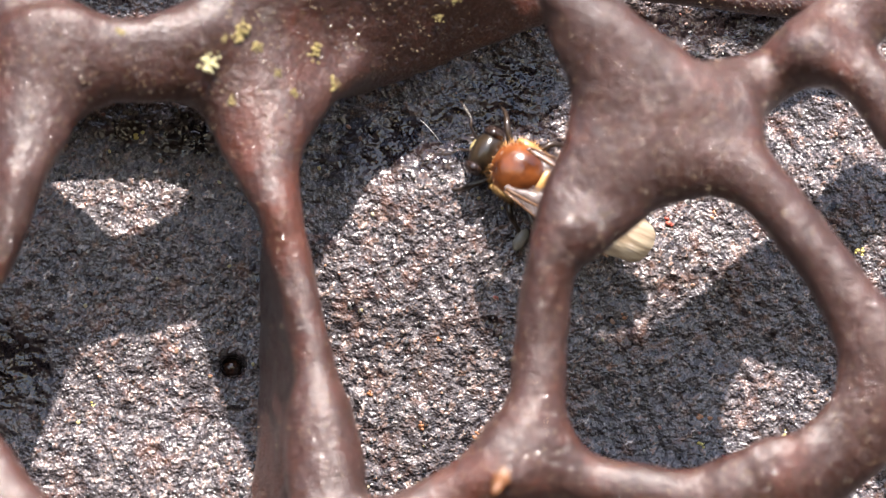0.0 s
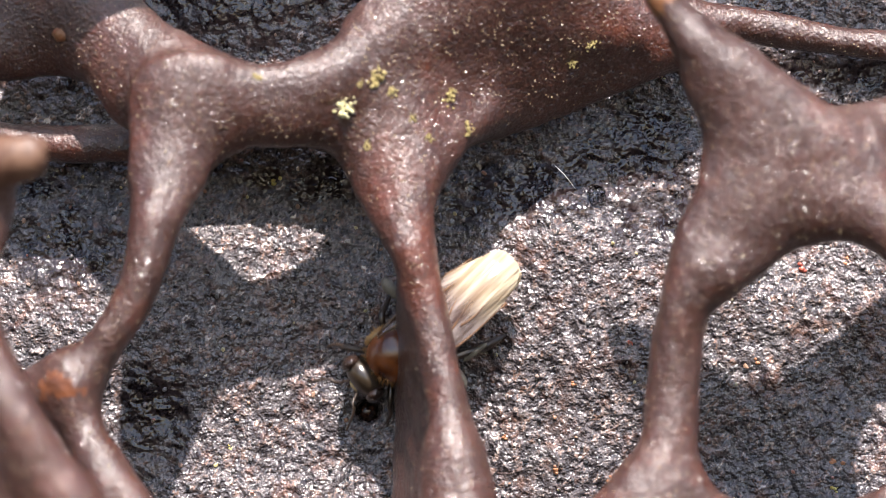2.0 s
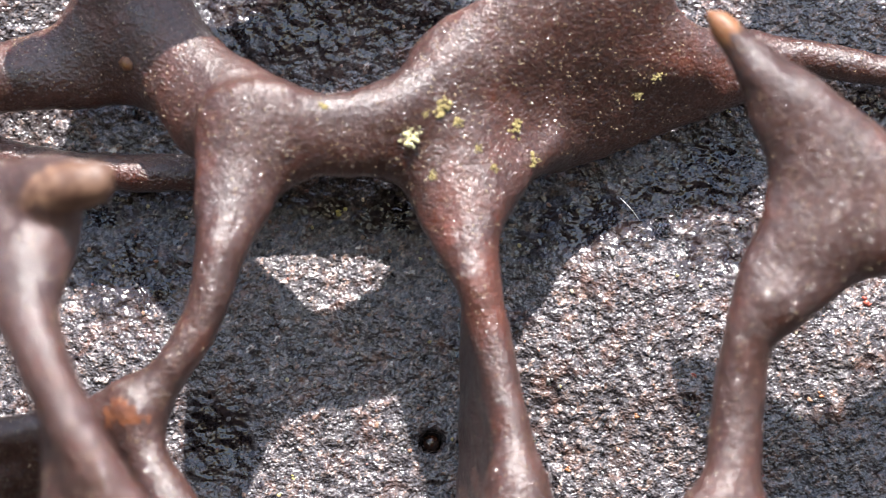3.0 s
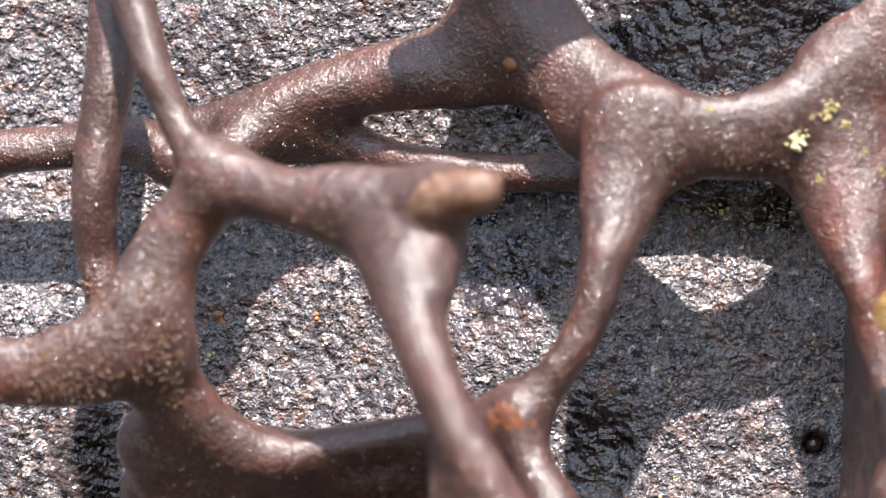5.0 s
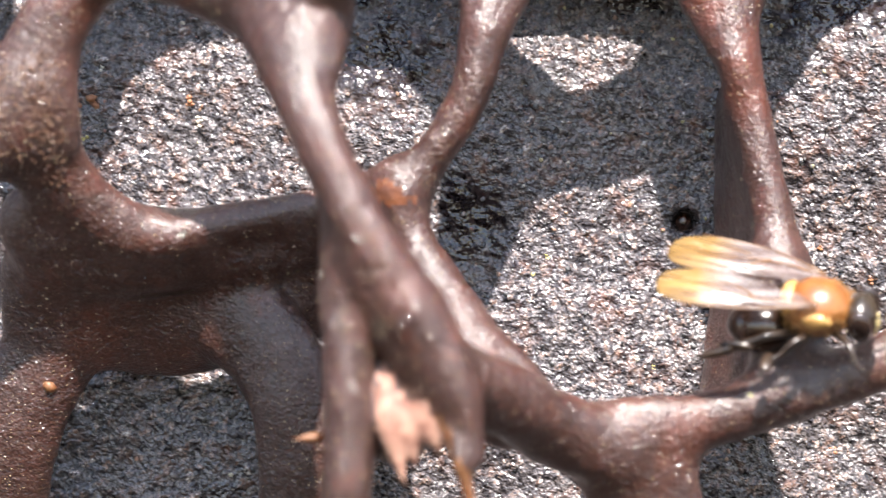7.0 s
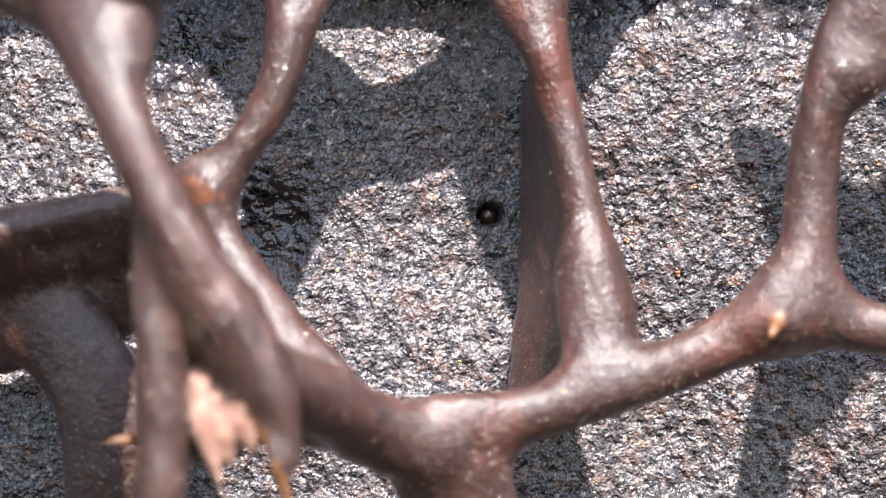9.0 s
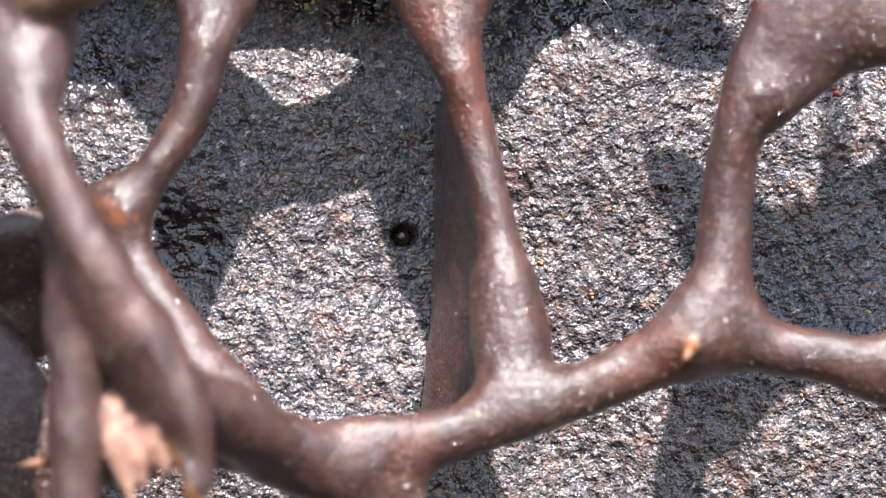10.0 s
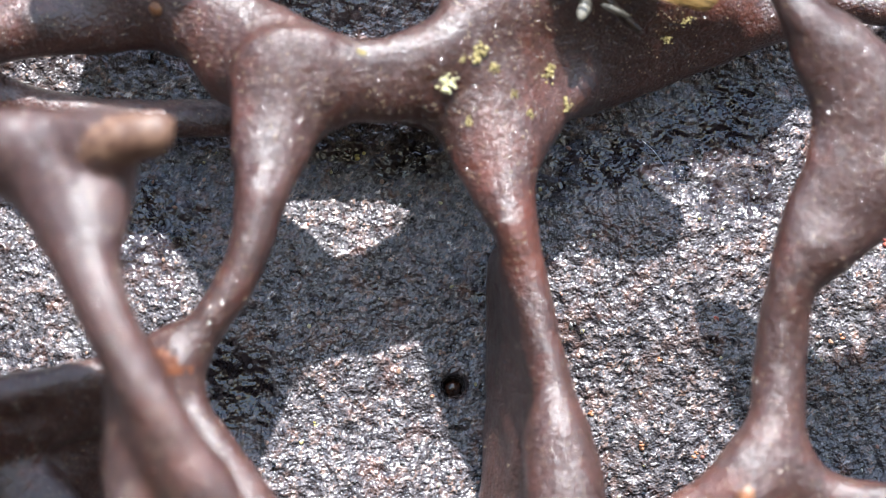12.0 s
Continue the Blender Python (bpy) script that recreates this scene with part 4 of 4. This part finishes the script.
walker = bee("small amber bee with folded wings walking on the wall", SCUTUM, BELLY, "pale amber abdomen with faint bands")
flyer = bee("small golden bee with amber wings hovering by the lattice", ORANGE, DUSK, "short dark glossy abdomen", 1.2, True, AMBER_WING, LEG)
visitor = bee("small pale amber bee perched on the upper strands", ORANGE, BELLY, "pale amber abdomen with faint bands", wing=AMBER_WING)


def stance(x, y, z, ahead, up):
    """The pose of a bee in millimetres, with its head along ahead and its back towards up."""
    f = Vector(ahead).normalized()
    u = (Vector(up) - f * f.dot(Vector(up))).normalized()
    s = u.cross(f)
    m = Matrix((f, s, u)).transposed().to_4x4()
    return Matrix.Translation(Vector((x, y, z)) * MM) @ m


def motions():
    walk(cam, [(t, eye_pose(*row)) for t, *row in EYES],
         exposures=[(0.0, 1.16, 6900.0, 15.5), (2.0, 1.12, 6800.0, 15.0), (3.5, 1.35, 6350.0, 10.0), (5.5, 1.39, 6600.0, 12.0), (7.0, 1.50, 6650.0, 11.0), (9.5, 1.36, 6350.0, 10.0), (10.5, 1.34, 6350.0, 10.0), (11.0, 1.2, 6300.0, 10.0), (12.0, 1.35, 6000.0, 8.0)])
    walk(walker, [(t, pose(x * MM, y * MM, z * MM, 90, -turn, 0)) for t, x, y, z, turn in (
        (0.00, 1.73, -1.00, 3.41, 148.9),
        (0.30, -0.21, -1.00, 2.59, 160.7),
        (0.46, -2.37, -1.00, 2.66, 168.6),
        (0.54, -2.69, -1.00, 2.62, 168.6),
        (0.62, -4.23, -1.00, 2.61, 172.4),
        (0.90, -5.89, -1.00, 2.52, 168.3),
        (1.00, -6.10, -1.00, 2.69, 165.3),
        (1.20, -5.88, -1.00, 2.85, 164.6),
        (1.50, -4.77, -1.00, 2.46, 176.2),
        (1.80, -4.49, -1.00, 1.32, 203.8),
        (2.00, -4.05, -1.00, 0.38, 217.6),
        (2.20, -4.32, -1.00, -1.52, 224.9),
        (2.40, -4.73, -1.00, -2.10, 245.1),
        (2.50, -5.27, -1.00, -2.59, 238.1),
        (2.60, -6.19, -1.00, -3.09, 221.0),
        (2.80, -8.14, -1.00, -4.74, 223.5),
        (3.40, -14.14, -1.00, -13.74, 223.5),
        (12.00, -14.14, -1.00, -13.74, 223.5),
    )])
    walk(flyer, [
        (0.00, stance(24.14, -12.00, 20.04, (-0.3, 0, -1), (0, -1, 0.2))),
        (0.90, stance(15.09, -12.00, 13.42, (-0.3, 0, -1), (0, -1, 0.2))),
        (1.20, stance(4.20, -12.00, 2.55, (-0.3, 0, 1), (0.3, -1, 0.1))),
        (1.40, stance(12.11, -12.00, -2.21, (0.3, 0, 1), (0.3, -1, 0.1))),
        (1.90, stance(23.03, -9.00, -10.10, (0.3, 0, 1), (0, -1, 0.3))),
        (4.20, stance(16.76, -7.00, -6.97, (0.3, 0, 1), (0, -1, 0.3))),
        (5.00, stance(-0.28, -7.00, 0.29, (0.8, 0, 0.4), (-0.2, -1, 0.3))),
        (5.30, stance(-3.91, -6.50, -0.42, (0.8, -0.1, 0.5), (-0.3, -0.8, 0.5))),
        (5.40, stance(-5.10, -6.50, -0.10, (0.95, -0.2, -0.1), (0.1, -0.5, 0.8))),
        (5.50, stance(-6.66, -6.00, -2.05, (0.97, -0.15, 0.12), (-0.1, -0.2, 0.95))),
        (5.60, stance(-8.93, -6.00, -6.25, (0.9, -0.1, 0.35), (-0.2, -0.9, 0.5))),
        (6.20, stance(-5.53, -4.00, -8.49, (0.8, -0.2, 0.5), (-0.5, -0.7, 0.6))),
        (6.40, stance(-4.30, -4.60, -4.50, (0.55, -0.6, 0.5), (-0.6, -0.4, 0.65))),
        (6.45, stance(-4.85, -4.60, -3.38, (0.5, -0.62, 0.6), (-0.65, -0.3, 0.6))),
        (6.55, stance(-4.55, -4.80, -3.10, (0.6, -0.6, 0.5), (-0.6, -0.3, 0.7))),
        (6.65, stance(-3.52, -5.80, -2.48, (0.97, -0.22, -0.1), (0.0, -0.62, 0.78))),
        (7.00, stance(-1.95, -5.80, -2.86, (0.97, -0.22, -0.1), (0.0, -0.62, 0.78))),
        (7.10, stance(-1.86, -5.80, -2.84, (0.97, -0.2, 0.0), (0.0, -0.6, 0.8))),
        (7.20, stance(-1.02, -5.80, -2.01, (0.95, -0.2, 0.15), (-0.15, -0.4, 0.9))),
        (7.30, stance(-0.30, -6.00, -1.91, (0.9, -0.25, 0.3), (-0.3, -0.4, 0.85))),
        (7.40, stance(-0.39, -6.40, -0.85, (0.85, -0.5, 0.1), (-0.1, -0.3, 0.95))),
        (7.47, stance(-0.25, -6.60, -0.30, (0.85, -0.5, 0.12), (-0.15, -0.3, 0.94))),
        (7.53, stance(-0.20, -6.60, -0.05, (0.85, -0.48, 0.15), (-0.2, -0.3, 0.93))),
        (7.60, stance(0.27, -6.60, 0.40, (0.8, -0.4, 0.4), (-0.5, -0.3, 0.8))),
        (7.70, stance(0.28, -6.60, 0.22, (0.75, -0.4, 0.45), (-0.55, -0.3, 0.8))),
        (8.20, stance(5.38, -7.00, 4.29, (0.7, -0.2, 0.7), (-0.4, -0.6, 0.7))),
        (9.00, stance(6.11, -8.00, 10.92, (0.6, -0.2, 0.8), (-0.4, -0.6, 0.7))),
        (12.00, stance(6.82, -8.00, 17.96, (0.6, -0.2, 0.8), (-0.4, -0.6, 0.7))),
    ])
    walk(visitor, [
        (0.00, stance(6.31, -5.00, 15.45, (-0.9, 0, 0.4), (0, -1, 0.2))),
        (10.50, stance(0.10, -5.00, 10.67, (-0.9, 0, 0.4), (0, -1, 0.2))),
        (10.80, stance(-0.07, -3.90, 7.52, (-0.85, 0, 0.5), (0, -1, 0.2))),
        (10.90, stance(-0.28, -3.90, 7.79, (-0.8, 0, 0.6), (0, -1, 0.2))),
        (11.10, stance(-1.38, -3.90, 8.30, (-0.95, 0, 0.3), (0, -1, 0.3))),
        (11.40, stance(-1.09, -3.90, 8.46, (-0.9, 0, 0.55), (0, -1, 0.3))),
        (11.50, stance(-1.06, -3.90, 8.51, (-0.9, 0, 0.55), (0, -1, 0.3))),
        (11.80, stance(-1.56, -3.90, 8.61, (-0.9, 0, 0.5), (0, -1, 0.3))),
        (12.00, stance(-2.24, -3.90, 8.87, (-0.9, 0, 0.4), (0, -1, 0.3))),
    ])
    for name, x, z, fold in (("forewing", 0.12, 0.38, 0), ("hindwing", -0.2, 0.3, -4)):
        for wing, s in zip([w for w in flyer.children if w.name.startswith(name)], (-1, 1)):
            walk(wing, [(t, pose(x * MM, 0.42 * s * MM, z * MM, 0, -lift, -(spread + fold) * s)) for t, spread, lift in (
                (0.0, 50, 10), (1.2, 60, 15), (5.3, 58, 12), (5.4, 60, -10), (5.5, 78, 0), (6.4, -4, 8), (6.5, -4, 8), (6.6, 4, -4),
                (7.1, 5, -4), (7.2, 3, 6), (7.4, -2, 22), (7.6, -4, 10), (8.2, 55, 10), (12.0, 55, 10))])



motions()
